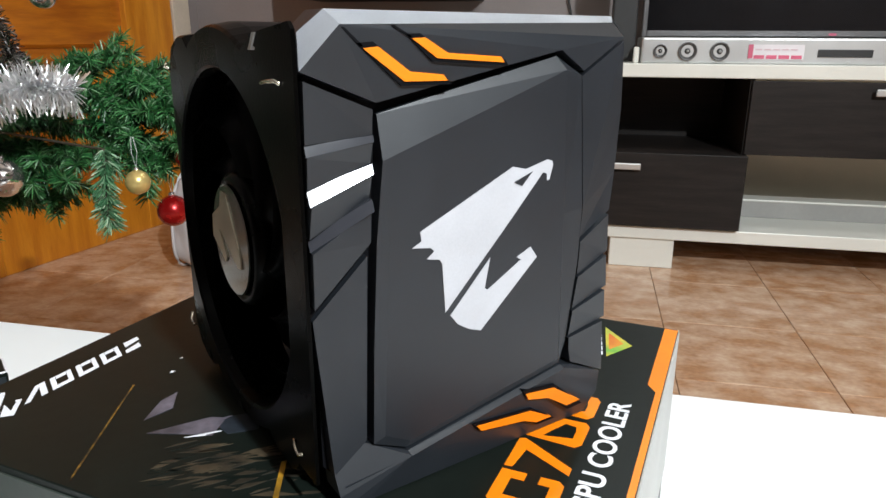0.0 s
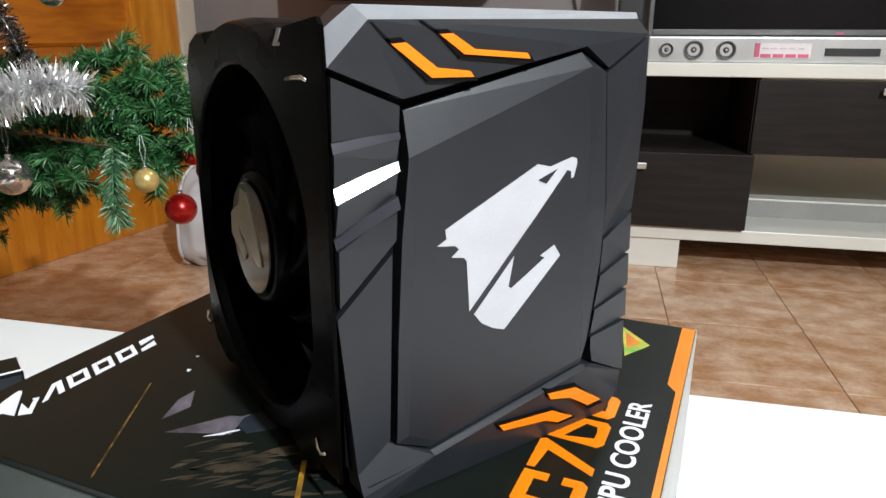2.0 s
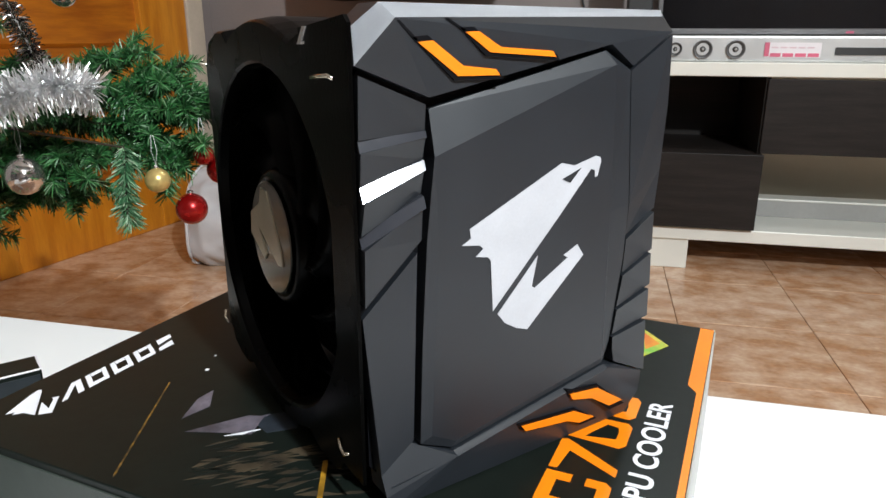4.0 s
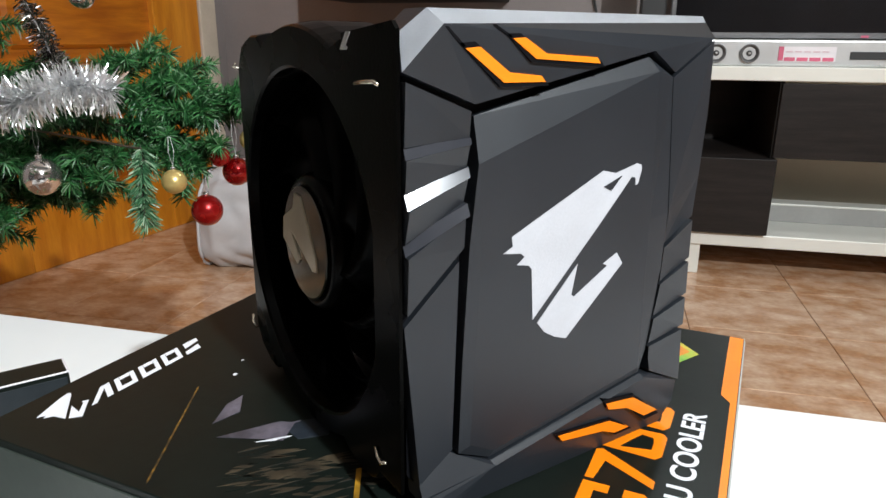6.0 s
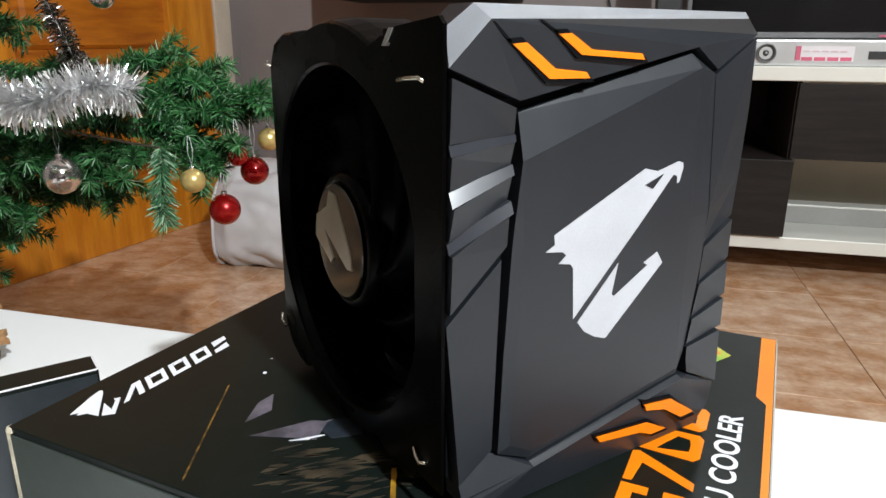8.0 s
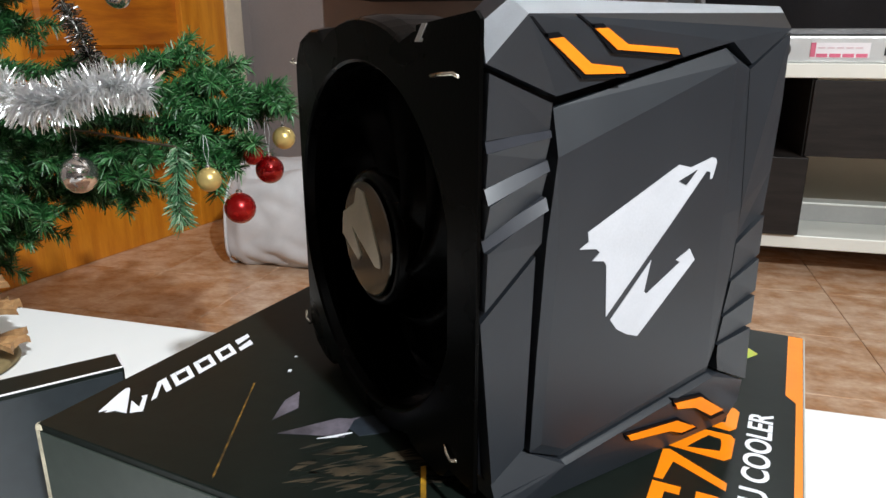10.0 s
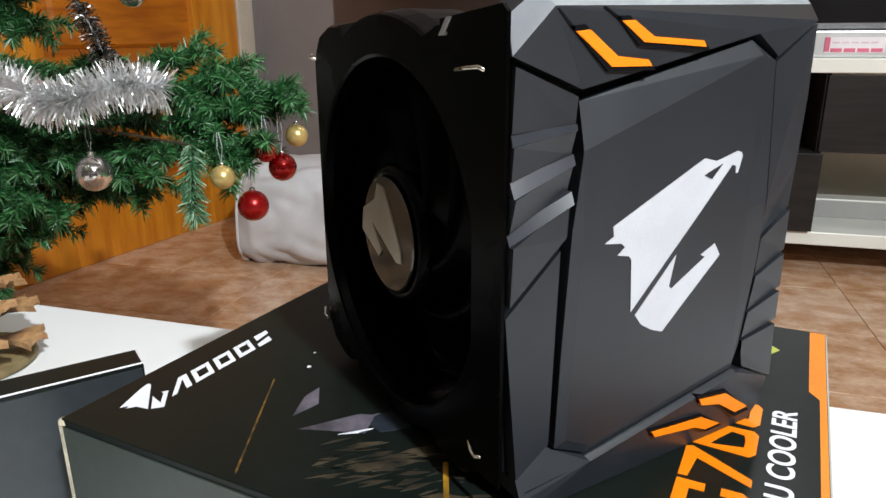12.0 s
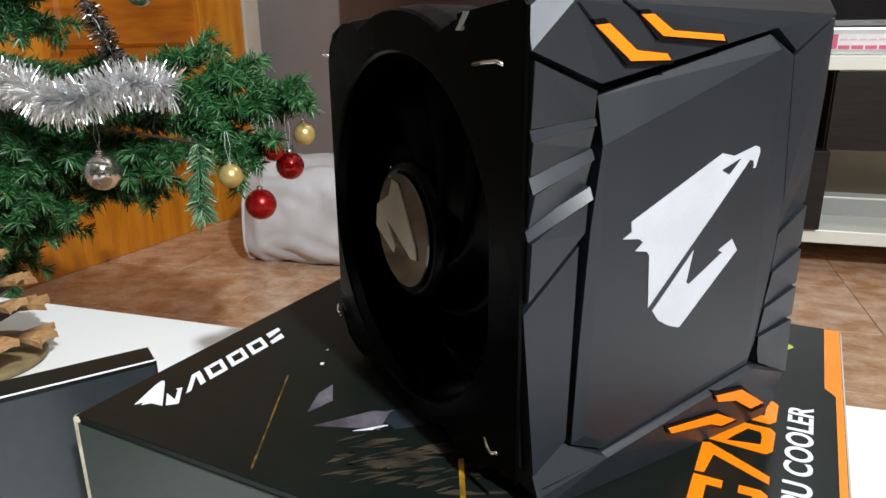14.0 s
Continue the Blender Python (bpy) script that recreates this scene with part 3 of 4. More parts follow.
front_fan, hub = fan(0.0005, 1)
fan(0.1095, -1)
part("sticker", lathe([(0.0198, 0.0032), (0.0198, 0.0016), (0.0192, 0.0013), (0.0001, 0.0013)], 48, "x", (0.0004, FY, FZ)), mat("sticker_foil", (0.15, 0.14, 0.12), 0.14, metal=1.0, vary=0.15, scale=50, fine=900, bump=0.0), hub, "dark mirror foil sticker")
part("sticker_mark", slab([(0.0804, 0.0828), (0.0753, 0.0824), (0.0634, 0.0631), (0.0628, 0.0587), (0.0668, 0.0582), (0.0856, 0.0681), (0.0787, 0.0591), (0.0807, 0.0568), (0.0947, 0.0635), (0.0933, 0.0717), (0.083, 0.0769)], 0.0012, 0.0024, "x"), mat("sticker_silver", (0.46, 0.42, 0.33), 0.30, metal=0.8, vary=0.1, scale=50, fine=900), hub, "silver bird mark")
for pts in ([(-0.0006, 0.0240, 0.1225), (-0.0012, 0.0180, 0.1232), (-0.0012, 0.0120, 0.1236), (-0.0004, 0.0104, 0.1228)], [(-0.0006, 0.0168, 0.0186), (-0.0012, 0.0146, 0.0168), (-0.0012, 0.0124, 0.0158), (-0.0006, 0.0102, 0.0170)],
            [(-0.0006, 0.1365, 0.0185), (-0.0012, 0.1350, 0.0160), (-0.0012, 0.1305, 0.0148), (-0.0006, 0.1300, 0.0152)], [(-0.0006, 0.1335, 0.1240), (-0.0012, 0.1345, 0.1228), (-0.0006, 0.1300, 0.1222)]):
    part("wire_clip", tube(pts, 0.0006, 6), STEEL, cooler, "bright bent steel fan clip", True)
fins = bmesh.new()
for i in range(52):
    y = 0.022 + i * 0.0022
    box(0.026, 0.085, y, y + 0.0005, 0.012, 0.1335, 0, 2, fins)
tagged(part("fin_block", fins, ALU, cooler, "thin aluminium cooling fins"), kind="stuff")
part("side_cover", box(0.0245, 0.0855, 0.0165, 0.1340, 0.1336, 0.1346, 0.0004, 1), FAN_BLACK, cooler, "black cover over the fins")
part("side_plate", slab([(0.0020, 0.0110), (0.0164, 0.0110), (0.0164, 0.1290), (0.0330, 0.1325), (0.0330, 0.1350), (0.0040, 0.1378), (0.0020, 0.1360)], -0.0002, 0.0009, "x"), FAN_BLACK, cooler, "black plate beside the fan")
# gleam of a glossy facet by the fan, put in as pale metal
part("corner_pad", slab([(0.0332, 0.1308), (0.0308, 0.1308), (0.0266, 0.1354), (0.0290, 0.1354)], -0.0006, 0.0010, "x"), METAL, cooler, "corner pad, its reflected gleam put in as pale metal")

# printed artwork on the carton's top
ink("printed_line", [(0.0399, 0.1147), (0.0404, 0.1143), (-0.0128, 0.0845), (-0.0146, 0.0838), (-0.0134, 0.0850)], INK_FADED, "faded gold printed streak")
ink("printed_line", [(0.0200, 0.0285), (0.0212, 0.0272), (0.0030, 0.0176), (0.0024, 0.0192)], INK_GOLD, "gold printed streak")
ink("printed_shard", [(0.0150, 0.0824), (0.0330, 0.0690), (0.0348, 0.0635), (0.0232, 0.0602), (0.0215, 0.0660)], INK_SHARD, "grey violet printed shard")
ink("printed_shard", [(0.0212, 0.0899), (0.0323, 0.0868), (0.0424, 0.0940), (0.0345, 0.0948)], INK_SHARD, "grey violet printed shard")
ink("printed_glint", [(0.0184, 0.0682), (0.0262, 0.0606), (0.0270, 0.0592), (0.0222, 0.0626)], INK_WHITE, "bright printed glint", INK * 1.5)
ink("printed_glint", [(0.0262, 0.0700), (0.0360, 0.0636), (0.0368, 0.0624), (0.0300, 0.0655)], INK_SHARD, "pale printed glint", INK * 1.4)
ink("printed_speck", [(0.0540, 0.1090), (0.0556, 0.1097), (0.0560, 0.1082), (0.0543, 0.1079)], INK_WHITE, "small pale printed speck")
ink("printed_speck", [(0.0660, 0.1149), (0.0674, 0.1150), (0.0672, 0.1141)], INK_WHITE, "small pale printed speck")
ink("printed_shard", [(0.0300, 0.0650), (0.0375, 0.0618), (0.0440, 0.0540), (0.0330, 0.0480), (0.0262, 0.0560)], INK_TEAL, "dark blue printed facet", INK * 0.7)
for i in range(90):
    rr = random.Random(40 + i)
    along_wing, across = rr.random(), rr.random()
    u = 0.012 - 0.022 * across + 0.014 * along_wing
    v = 0.073 - 0.050 * along_wing - 0.010 * across
    ln, wd = rr.uniform(0.006, 0.017), rr.uniform(0.0007, 0.0020)
    a = math.radians(rr.uniform(-68, -36))
    c, q = math.cos(a), math.sin(a)
    ink("printed_feather", [(u, v), (u + ln * c * 0.4 - wd * q, v + ln * q * 0.4 + wd * c), (u + ln * c, v + ln * q), (u + ln * c * 0.5 + wd * q * 0.4, v + ln * q * 0.5 - wd * c * 0.4)], INK_BROWN if i % 3 else CARD, "brown printed stroke" if i % 3 else "black printed stroke", INK * (0.3 + 0.04 * (i % 15)))
EMB = mat("rainbow_print", (0.75, 0.50, 0.05), 0.4, vary=0.2, scale=70, fine=300, second=(0.16, 0.42, 0.06))
part("printed_badge", ring_slab([(0.1752, -0.0488), (0.1582, -0.0640), (0.1430, -0.0552)], [(0.1690, -0.0515), (0.1590, -0.0602), (0.1500, -0.0550)]), EMB, carton, "green and yellow printed triangle")
ink("printed_badge_core", [(0.1690, -0.0515), (0.1590, -0.0602), (0.1500, -0.0550)], mat("badge_red", (0.70, 0.30, 0.03), 0.4, vary=0.4, scale=60, second=(0.55, 0.06, 0.02)), "red and orange printed triangle")
for i in range(6):
    u, v = 0.1440 + i * 0.0050, -0.0535 + i * 0.0011
    ink("printed_bar", [(u, v), (u + 0.0034, v + 0.0007), (u + 0.0044, v + 0.0060), (u + 0.0010, v + 0.0053)], INK_WHITE, "white printed bar", INK * 1.5)
for i, u in enumerate((0.045, 0.075)):
    q = part("side_printed_bar", box(U0 - 0.0010, U0 - 0.0003, V1 - 0.09 - u, V1 - 0.085 - u, -0.060, -0.046), INK_ORANGE, carton, "orange printed bar")

# ---- television unit ----
def in_tv(name, label, category, group=""):
    return thing(name, label, category, TVF, group)


unit = in_tv("tv_unit", "white television unit with dark wenge drawer and flap fronts", "tv stand")
part("top_board", box(-0.80, 1.25, -0.012, 0.44, 0.021, 0.061, 0.003), UNIT_WHITE, unit, "white top board")
part("base_board", box(-0.80, 1.25, -0.010, 0.44, -0.482, -0.441, 0.003), UNIT_WHITE, unit, "white base board")
part("plinth", box(-0.20, 0.0, 0.0, 0.38, FLOOR, -0.482, 0.003), UNIT_WHITE, unit, "white plinth block")
part("plinth", box(0.95, 1.15, 0.0, 0.38, FLOOR, -0.482, 0.003), UNIT_WHITE, unit, "white plinth block")
part("divider", box(0.168, 0.180, 0.004, 0.43, -0.441, 0.021), WENGE, unit, "dark upright divider")
part("side_panel", box(-0.80, -0.782, 0.004, 0.43, -0.441, 0.021), WENGE, unit)
part("side_panel", box(1.232, 1.25, 0.004, 0.43, -0.441, 0.021), WENGE, unit)
part("back_panel", box(-0.782, 0.168, 0.425, 0.435, -0.441, 0.021), WENGE, unit, "dark back panel")
part("middle_shelf", box(-0.782, 0.168, 0.010, 0.425, -0.222, -0.206), WENGE, unit)
# rail face greyer than the white boards, with a white top edge
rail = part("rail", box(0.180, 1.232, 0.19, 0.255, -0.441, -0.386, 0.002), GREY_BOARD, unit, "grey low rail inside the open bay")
part("rail_cap", box(0.180, 1.232, 0.186, 0.258, -0.386, -0.379, 0.002), UNIT_WHITE, rail, "white top edge")
part("bay_back", box(0.180, 1.232, 0.425, 0.435, -0.441, 0.021), BEIGE, unit, "beige back of the open bay")
for x0, x1, z0, z1, hx in ((-0.60, 0.182, -0.436, -0.204, (-0.215, -0.127)), (0.172, 0.96, -0.202, 0.015, (0.497, 0.585))):
    dr = part("drawer_front" if hx[0] < 0 else "flap_front", box(x0, x1, -0.030 if hx[0] < 0 else -0.008, 0.006, z0, z1, 0.002), WENGE, unit, "dark wenge front")
    hz = -0.244 if hx[0] < 0 else -0.012
    hd = box(hx[0], hx[1], -0.052 if hx[0] < 0 else -0.032, -0.044 if hx[0] < 0 else -0.024, hz - 0.010, hz + 0.010, 0.003)
    for x in (hx[0] + 0.012, hx[1] - 0.020):
        box(x, x + 0.008, -0.046 if hx[0] < 0 else -0.026, -0.028 if hx[0] < 0 else -0.006, hz - 0.005, hz + 0.005, 0, 2, hd)
    part("handle", hd, METAL, dr, "brushed metal bar handle")

player = in_tv("sound_system", "silver sound system with three round drivers beside a label", "stereo")
part("case", box(-0.150, 0.86, 0.02, 0.26, 0.061, 0.136, 0.006, 3), METAL, player)
for x, r in ((-0.095, 0.019), (-0.017, 0.026), (0.074, 0.026)):
    d = part("driver", lathe([(r, 0.021), (r, 0.014), (r * 0.90, 0.011), (r * 0.82, 0.016), (r * 0.35, 0.030), (r * 0.33, 0.020), (r * 0.15, 0.014), (0.0005, 0.013)], 32, "y", (x, 0.0, 0.097)), CONE_GREY, player, "dark round speaker driver", True)
    part("driver_ring", lathe([(r * 1.0, 0.017), (r * 1.04, 0.012), (r * 0.95, 0.0095), (r * 0.90, 0.013), (r * 1.0, 0.017)], 32, "y", (x, 0.0, 0.097), None, False), BEZEL, d, "grey ring", True)
    part("dust_cap", lathe([(r * 0.16, 0.016), (r * 0.14, 0.012), (r * 0.07, 0.010), (0.0005, 0.0095)], 16, "y", (x, 0.0, 0.097)), METAL, d, "bright dust cap", True)
lb = part("label_plate", box(0.155, 0.305, 0.018, 0.022, 0.075, 0.117), LABEL, player, "white label with pink bars")
part("pink_bar", box(0.153, 0.166, 0.0165, 0.0185, 0.078, 0.117), PINK, lb)
for i in range(4):
    part("pink_bar", box(0.169 + i * 0.034, 0.198 + i * 0.034, 0.0165, 0.0185, 0.077, 0.087), PINK, lb)
for i in range(5):
    part("printed_bar", box(0.172 + i * 0.024, 0.190 + i * 0.024, 0.0165, 0.0185, 0.101, 0.105), mat("faint_pink", (0.68, 0.52, 0.56), 0.5, vary=0.05) if i == 0 else bpy.data.materials["faint_pink"], lb, "faint illegible printed bar")
part("tray_slot", box(0.342, 0.486, 0.0165, 0.022, 0.083, 0.104), RUBBER, player, "dark disc slot")
part("button", box(0.42, 0.432, 0.0165, 0.021, 0.066, 0.072, 0.001), METAL, player)

tv = in_tv("television", "large black flat television with a grey lower bezel", "television")
part("screen", box(-0.121, 0.95, 0.292, 0.302, 0.156, 0.78), SCREEN, tv, "switched-off glossy black screen")
part("bezel", box(-0.121, 0.95, 0.285, 0.315, 0.138, 0.158, 0.003), BEZEL, tv, "grey lower bezel")
for x0, x1, z0, z1 in ((-0.136, -0.121, 0.138, 0.79), (0.95, 0.963, 0.138, 0.79), (-0.136, 0.963, 0.78, 0.79)):
    part("bezel", box(x0, x1, 0.286, 0.315, z0, z1, 0.002), BEZEL, tv)
part("rear_case", box(-0.10, 0.90, 0.302, 0.37, 0.20, 0.72, 0.01), RUBBER, tv)
part("brand_mark", box(0.440, 0.462, 0.282, 0.286, 0.143, 0.150), PINK, tv, "small red mark")
part("stand_neck", box(0.36, 0.44, 0.32, 0.36, 0.075, 0.25, 0.004), RUBBER, tv)
part("stand_foot", box(0.18, 0.62, 0.28, 0.42, 0.061, 0.076, 0.004), RUBBER, tv)
speaker = in_tv("speaker", "slim black upright speaker standing beside the television", "speaker")
part("cabinet", box(-0.240, -0.163, 0.12, 0.24, 0.062, 0.62, 0.006), RUBBER, speaker)
router = in_tv("white_stick", "small white upright plastic stick on the unit", "router")
part("casing", box(-0.172, -0.156, 0.02, 0.05, 0.061, 0.108, 0.004), UNIT_WHITE, router)
cable = in_tv("cable", "thin black cable hanging down the wall", "cable")
part("lead", tube([(-0.36, 0.462, 0.75), (-0.385, 0.46, 0.45), (-0.40, 0.455, 0.30), (-0.38, 0.455, 0.22), (-0.35, 0.462, 0.063)], 0.004, 6), RUBBER, cable, "", True)
hang = in_tv("hanging_cabinet", "dark brown wall cabinet hung on the taupe wall", "cabinet")
part("cabinet_body", box(-1.33, -0.70, 0.16, 0.468, 0.262, 0.60, 0.004), WENGE, hang)
part("cabinet_door", box(-1.325, -1.017, 0.142, 0.159, 0.266, 0.596, 0.003), WENGE, hang)
part("cabinet_door", box(-1.013, -0.705, 0.142, 0.159, 0.266, 0.596, 0.003), WENGE, hang)
bench = in_tv("low_cabinet", "low dark brown cabinet against the taupe wall", "cabinet")
part("cabinet_body", box(-1.40, -0.85, 0.09, 0.465, FLOOR, -0.235, 0.004), WENGE, bench)
part("cabinet_door", box(-1.395, -1.128, 0.072, 0.089, FLOOR + 0.04, -0.24, 0.003), WENGE, bench)
part("cabinet_door", box(-1.122, -0.855, 0.072, 0.089, FLOOR + 0.04, -0.24, 0.003), WENGE, bench)

fixture = thing("ceiling_light", "small white ceiling rose with a short rod", "lamp", pose(LAMP[0], LAMP[1], 0))
part("rose", lathe([(0.001, CEIL), (0.06, CEIL), (0.055, CEIL - 0.02), (0.001, CEIL - 0.022)], 24), CEILING, fixture, "", True)
part("rod", tube([(0, 0, CEIL - 0.02), (0, 0, 1.68)], 0.006, 8), METAL, fixture)
pendant = thing("pendant_lamp", "white pendant lamp hanging from the ceiling", "lamp", pose(PENDANT[0], PENDANT[1] - 0.12, 0))
part("cord", tube([(0, 0, 1.78), (0, 0, CEIL)], 0.004, 6), RUBBER, pendant)
part("shade", box(-0.10, 0.10, -0.05, 0.0, 1.58, 1.78, 0.01), CEILING, pendant)

# ---- bag on the floor ----
bag = thing("canvas_bag", "grey canvas holdall with soft creases lying on the tiles", "bag", pose(0.62, 2.02, FLOOR, 0, 0, -42))
bm = bmesh.new()
rings, N, M = [], 96, 60
for i in range(M + 1):
    s = i / M
    ring = []
    end = min(1.0, 1.0 - max(0.0, 0.10 - s) * 1.6, 1.0 - max(0.0, s - 0.92) * 2.0)
    for k in range(N):
        a = 2 * math.pi * k / N
        c, z = math.cos(a), math.sin(a)
        r = 0.175 * end * (1 + 0.06 * noise.noise(Vector((s * 5 + 3, c * 1.7, z * 1.7))) + 0.17 * abs(noise.noise(Vector((s * 3.2 + z * 1.6, z * 1.2 - s * 1.5 + c, 2)))) - 0.05 - 0.03 * abs(noise.noise(Vector((s * 9 - z * 4, c * 6, 5)))))
        y, h = 1.05 * r * math.copysign(abs(c) ** 0.75, c), r * math.copysign(abs(z) ** 0.72, z)
        ring.append(bm.verts.new((-0.20 + 0.62 * s + 0.02 * z, y, max(0.0, h + 0.160))))
    rings.append(ring)
for a, b in zip(rings, rings[1:]):
    for k in range(N):
        bm.faces.new((a[k], a[(k + 1) % N], b[(k + 1) % N], b[k]))
bm.faces.new(rings[0][::-1])
bm.faces.new(rings[-1])
body = part("bag_body", bm, CANVAS, bag, "", True)
part("piping", tube([(-0.183 + 0.02 * math.sin(a), 0.176 * math.copysign(abs(math.cos(a)) ** 0.75, math.cos(a)), max(0.004, 0.172 * math.copysign(abs(math.sin(a)) ** 0.72, math.sin(a)) + 0.160)) for a in [2 * math.pi * k / 40 for k in range(41)]], 0.005, 6), CANVAS, bag, "corded seam", True)

# ---- thin carton and pine cone on the table ----
slim = thing("slim_carton", "slim black cardboard carton standing on its long edge", "box", pose(-0.0725, 0.1765, 0, 0, 0, 4.5))
part("carton_body", box(-0.30, 0.0, 0.0, 0.0165, TABLE, -0.0075, 0.0008, 1), CARD, slim)
part("front_print", box(-0.299, -0.001, -0.0006, 0.0, TABLE + 0.001, -0.010), CARD_DIM, slim, "dark grey front")
part("worn_edge", tube([(-0.299, 0.0002, -0.0078), (-0.15, 0.0002, -0.0078), (-0.0008, 0.0002, -0.0078)], 0.00042, 6), LABEL, slim, "whitened front edge")
part("worn_edge", tube([(-0.0003, 0.0005, -0.0080), (-0.0003, 0.008, -0.0078), (-0.0003, 0.016, -0.0080)], 0.0006, 6), LABEL, slim, "whitened corner edge")

CONE_DARK = mat("cone_core", (0.055, 0.028, 0.014), 0.7, vary=0.3, scale=60, fine=300, bump=0.2)
CONE_TIP = mat("cone_scale", (0.42, 0.25, 0.11), 0.6, vary=0.35, scale=70, fine=400, bump=0.25, second=(0.30, 0.15, 0.06))
TRAY = mat("olive_tray", (0.17, 0.125, 0.055), 0.55, vary=0.25, scale=25, fine=200, bump=0.1)
tray = thing("round_tray", "flat olive brown wooden disc under the pine cone", "tray", pose(-0.185, 0.515, TABLE))
part("disc", lathe([(0.002, 0.0), (0.050, 0.0), (0.054, 0.003), (0.052, 0.008), (0.002, 0.008)], 40), TRAY, tray, "", True)
cone = thing("pine_cone", "large open brown pine cone standing on a wooden disc", "pine cone", pose(-0.186, 0.505, TABLE + 0.008, 5, -4, 0) @ Matrix.Diagonal((0.82, 0.82, 0.82, 1)))
part("core", lathe([(0.004, 0.0), (0.020, 0.006), (0.024, 0.035), (0.017, 0.075), (0.004, 0.105)], 16), CONE_DARK, cone, "dark core", True)
bm = bmesh.new()
outl = [(-0.0030, 0.0, 0.0), (0.0030, 0.0, 0.0), (0.0035, 0.030, 0.002), (0.0060, 0.040, 0.001), (0.0095, 0.0485, -0.001), (0.0050, 0.0465, 0.000), (0.0, 0.0450, -0.001), (-0.0050, 0.0465, 0.000), (-0.0095, 0.0485, -0.001), (-0.0060, 0.040, 0.001), (-0.0035, 0.030, 0.002)]
up = [bm.verts.new((x, y, z + (0.0018 if y < 0.035 else 0.0028))) for x, y, z in outl]
dn = [bm.verts.new((x * 0.9, y, z - (0.0018 if y < 0.035 else 0.0025))) for x, y, z in outl]
bm.faces.new(up)
bm.faces.new(dn[::-1])
for i in range(len(outl)):
    j = (i + 1) % len(outl)
    bm.faces.new((up[i], dn[i], dn[j], up[j]))
# scales are dark along the blade and tan at the thick tip
cn, cl = CONE_TIP.node_tree.nodes, CONE_TIP.node_tree.links
sep, rmp, mixc = cn.new("ShaderNodeSeparateXYZ"), cn.new("ShaderNodeMapRange"), cn.new("ShaderNodeMix")
cl.new(cn["Texture Coordinate"].outputs["Object"], sep.inputs[0])
rmp.inputs["From Min"].default_value, rmp.inputs["From Max"].default_value = 0.029, 0.040
cl.new(sep.outputs["Y"], rmp.inputs["Value"])
mixc.data_type = "RGBA"
mixc.inputs[6].default_value = (0.045, 0.021, 0.010, 1)
old = cn["Principled BSDF"].inputs["Base Color"].links[0].from_socket
cl.new(rmp.outputs[0], mixc.inputs[0])
cl.new(old, mixc.inputs[7])
cl.new(mixc.outputs[2], cn["Principled BSDF"].inputs["Base Color"])
first = part("cone_scale", bm, CONE_TIP, cone)
rr = random.Random(5)
for i in range(44):
    h = 0.006 + 0.098 * (i / 44)
    k = 0.66 + 0.74 * math.sin(math.pi * min(1, 0.36 + 0.64 * i / 44))
    m = Matrix.Translation((0, 0, h)) @ pose(0, 0, 0, 0, 0, i * 137.5) @ Matrix.Translation((0, 0.012, 0)) @ pose(0, 0, 0, -6 + 42 * (i / 44) + rr.uniform(-6, 6)) @ Matrix.Diagonal((k, k, k, 1))
    ob = first if i == 0 else new("cone_scale", first.data)
    ob.parent = cone
    ob.matrix_local = m

# ---- christmas tree ----
NEEDLE = bpy.data.materials.new("green_needles")
NEEDLE.use_nodes = True
nn, ll = NEEDLE.node_tree.nodes, NEEDLE.node_tree.links
geo, nr = nn.new("ShaderNodeNewGeometry"), nn.new("ShaderNodeValToRGB")
nr.color_ramp.elements[0].color, nr.color_ramp.elements[1].color = (0.008, 0.042, 0.012, 1), (0.20, 0.33, 0.19, 1)
nr.color_ramp.elements.new(0.45).color = (0.022, 0.115, 0.030, 1)
nr.color_ramp.elements.new(0.85).color = (0.070, 0.23, 0.070, 1)
ll.new(geo.outputs["Random Per Island"], nr.inputs["Fac"])
ll.new(nr.outputs["Color"], nn["Principled BSDF"].inputs["Base Color"])
nn["Principled BSDF"].inputs["Roughness"].default_value = 0.38
FROST = NEEDLE.copy()
FROST.name = "frosted_needles"
fr = FROST.node_tree.nodes["Color Ramp"].color_ramp.elements
fr[0].color, fr[1].color, fr[2].color, fr[3].color = (0.03, 0.12, 0.05, 1), (0.07, 0.20, 0.09, 1), (0.20, 0.36, 0.20, 1), (0.48, 0.58, 0.42, 1)
WIRE = mat("brown_wire", (0.035, 0.028, 0.015), 0.7, vary=0.3)
tree = thing("christmas_tree", "green artificial christmas tree with wide drooping branches", "christmas tree", pose(-0.62, 1.50, FLOOR))
part("trunk", tube([(0, 0, 0.02), (0, 0, 0.8), (0, 0, 1.6)], [0.022, 0.018, 0.008], 10), WIRE, tree, "", True)
part("foot", box(-0.25, 0.25, -0.02, 0.02, 0.0, 0.03, 0.004), WIRE, tree)
part("foot", box(-0.02, 0.02, -0.25, 0.25, 0.0, 0.03, 0.004), WIRE, tree)
ORIGIN = Vector((-0.62, 1.50, FLOOR))


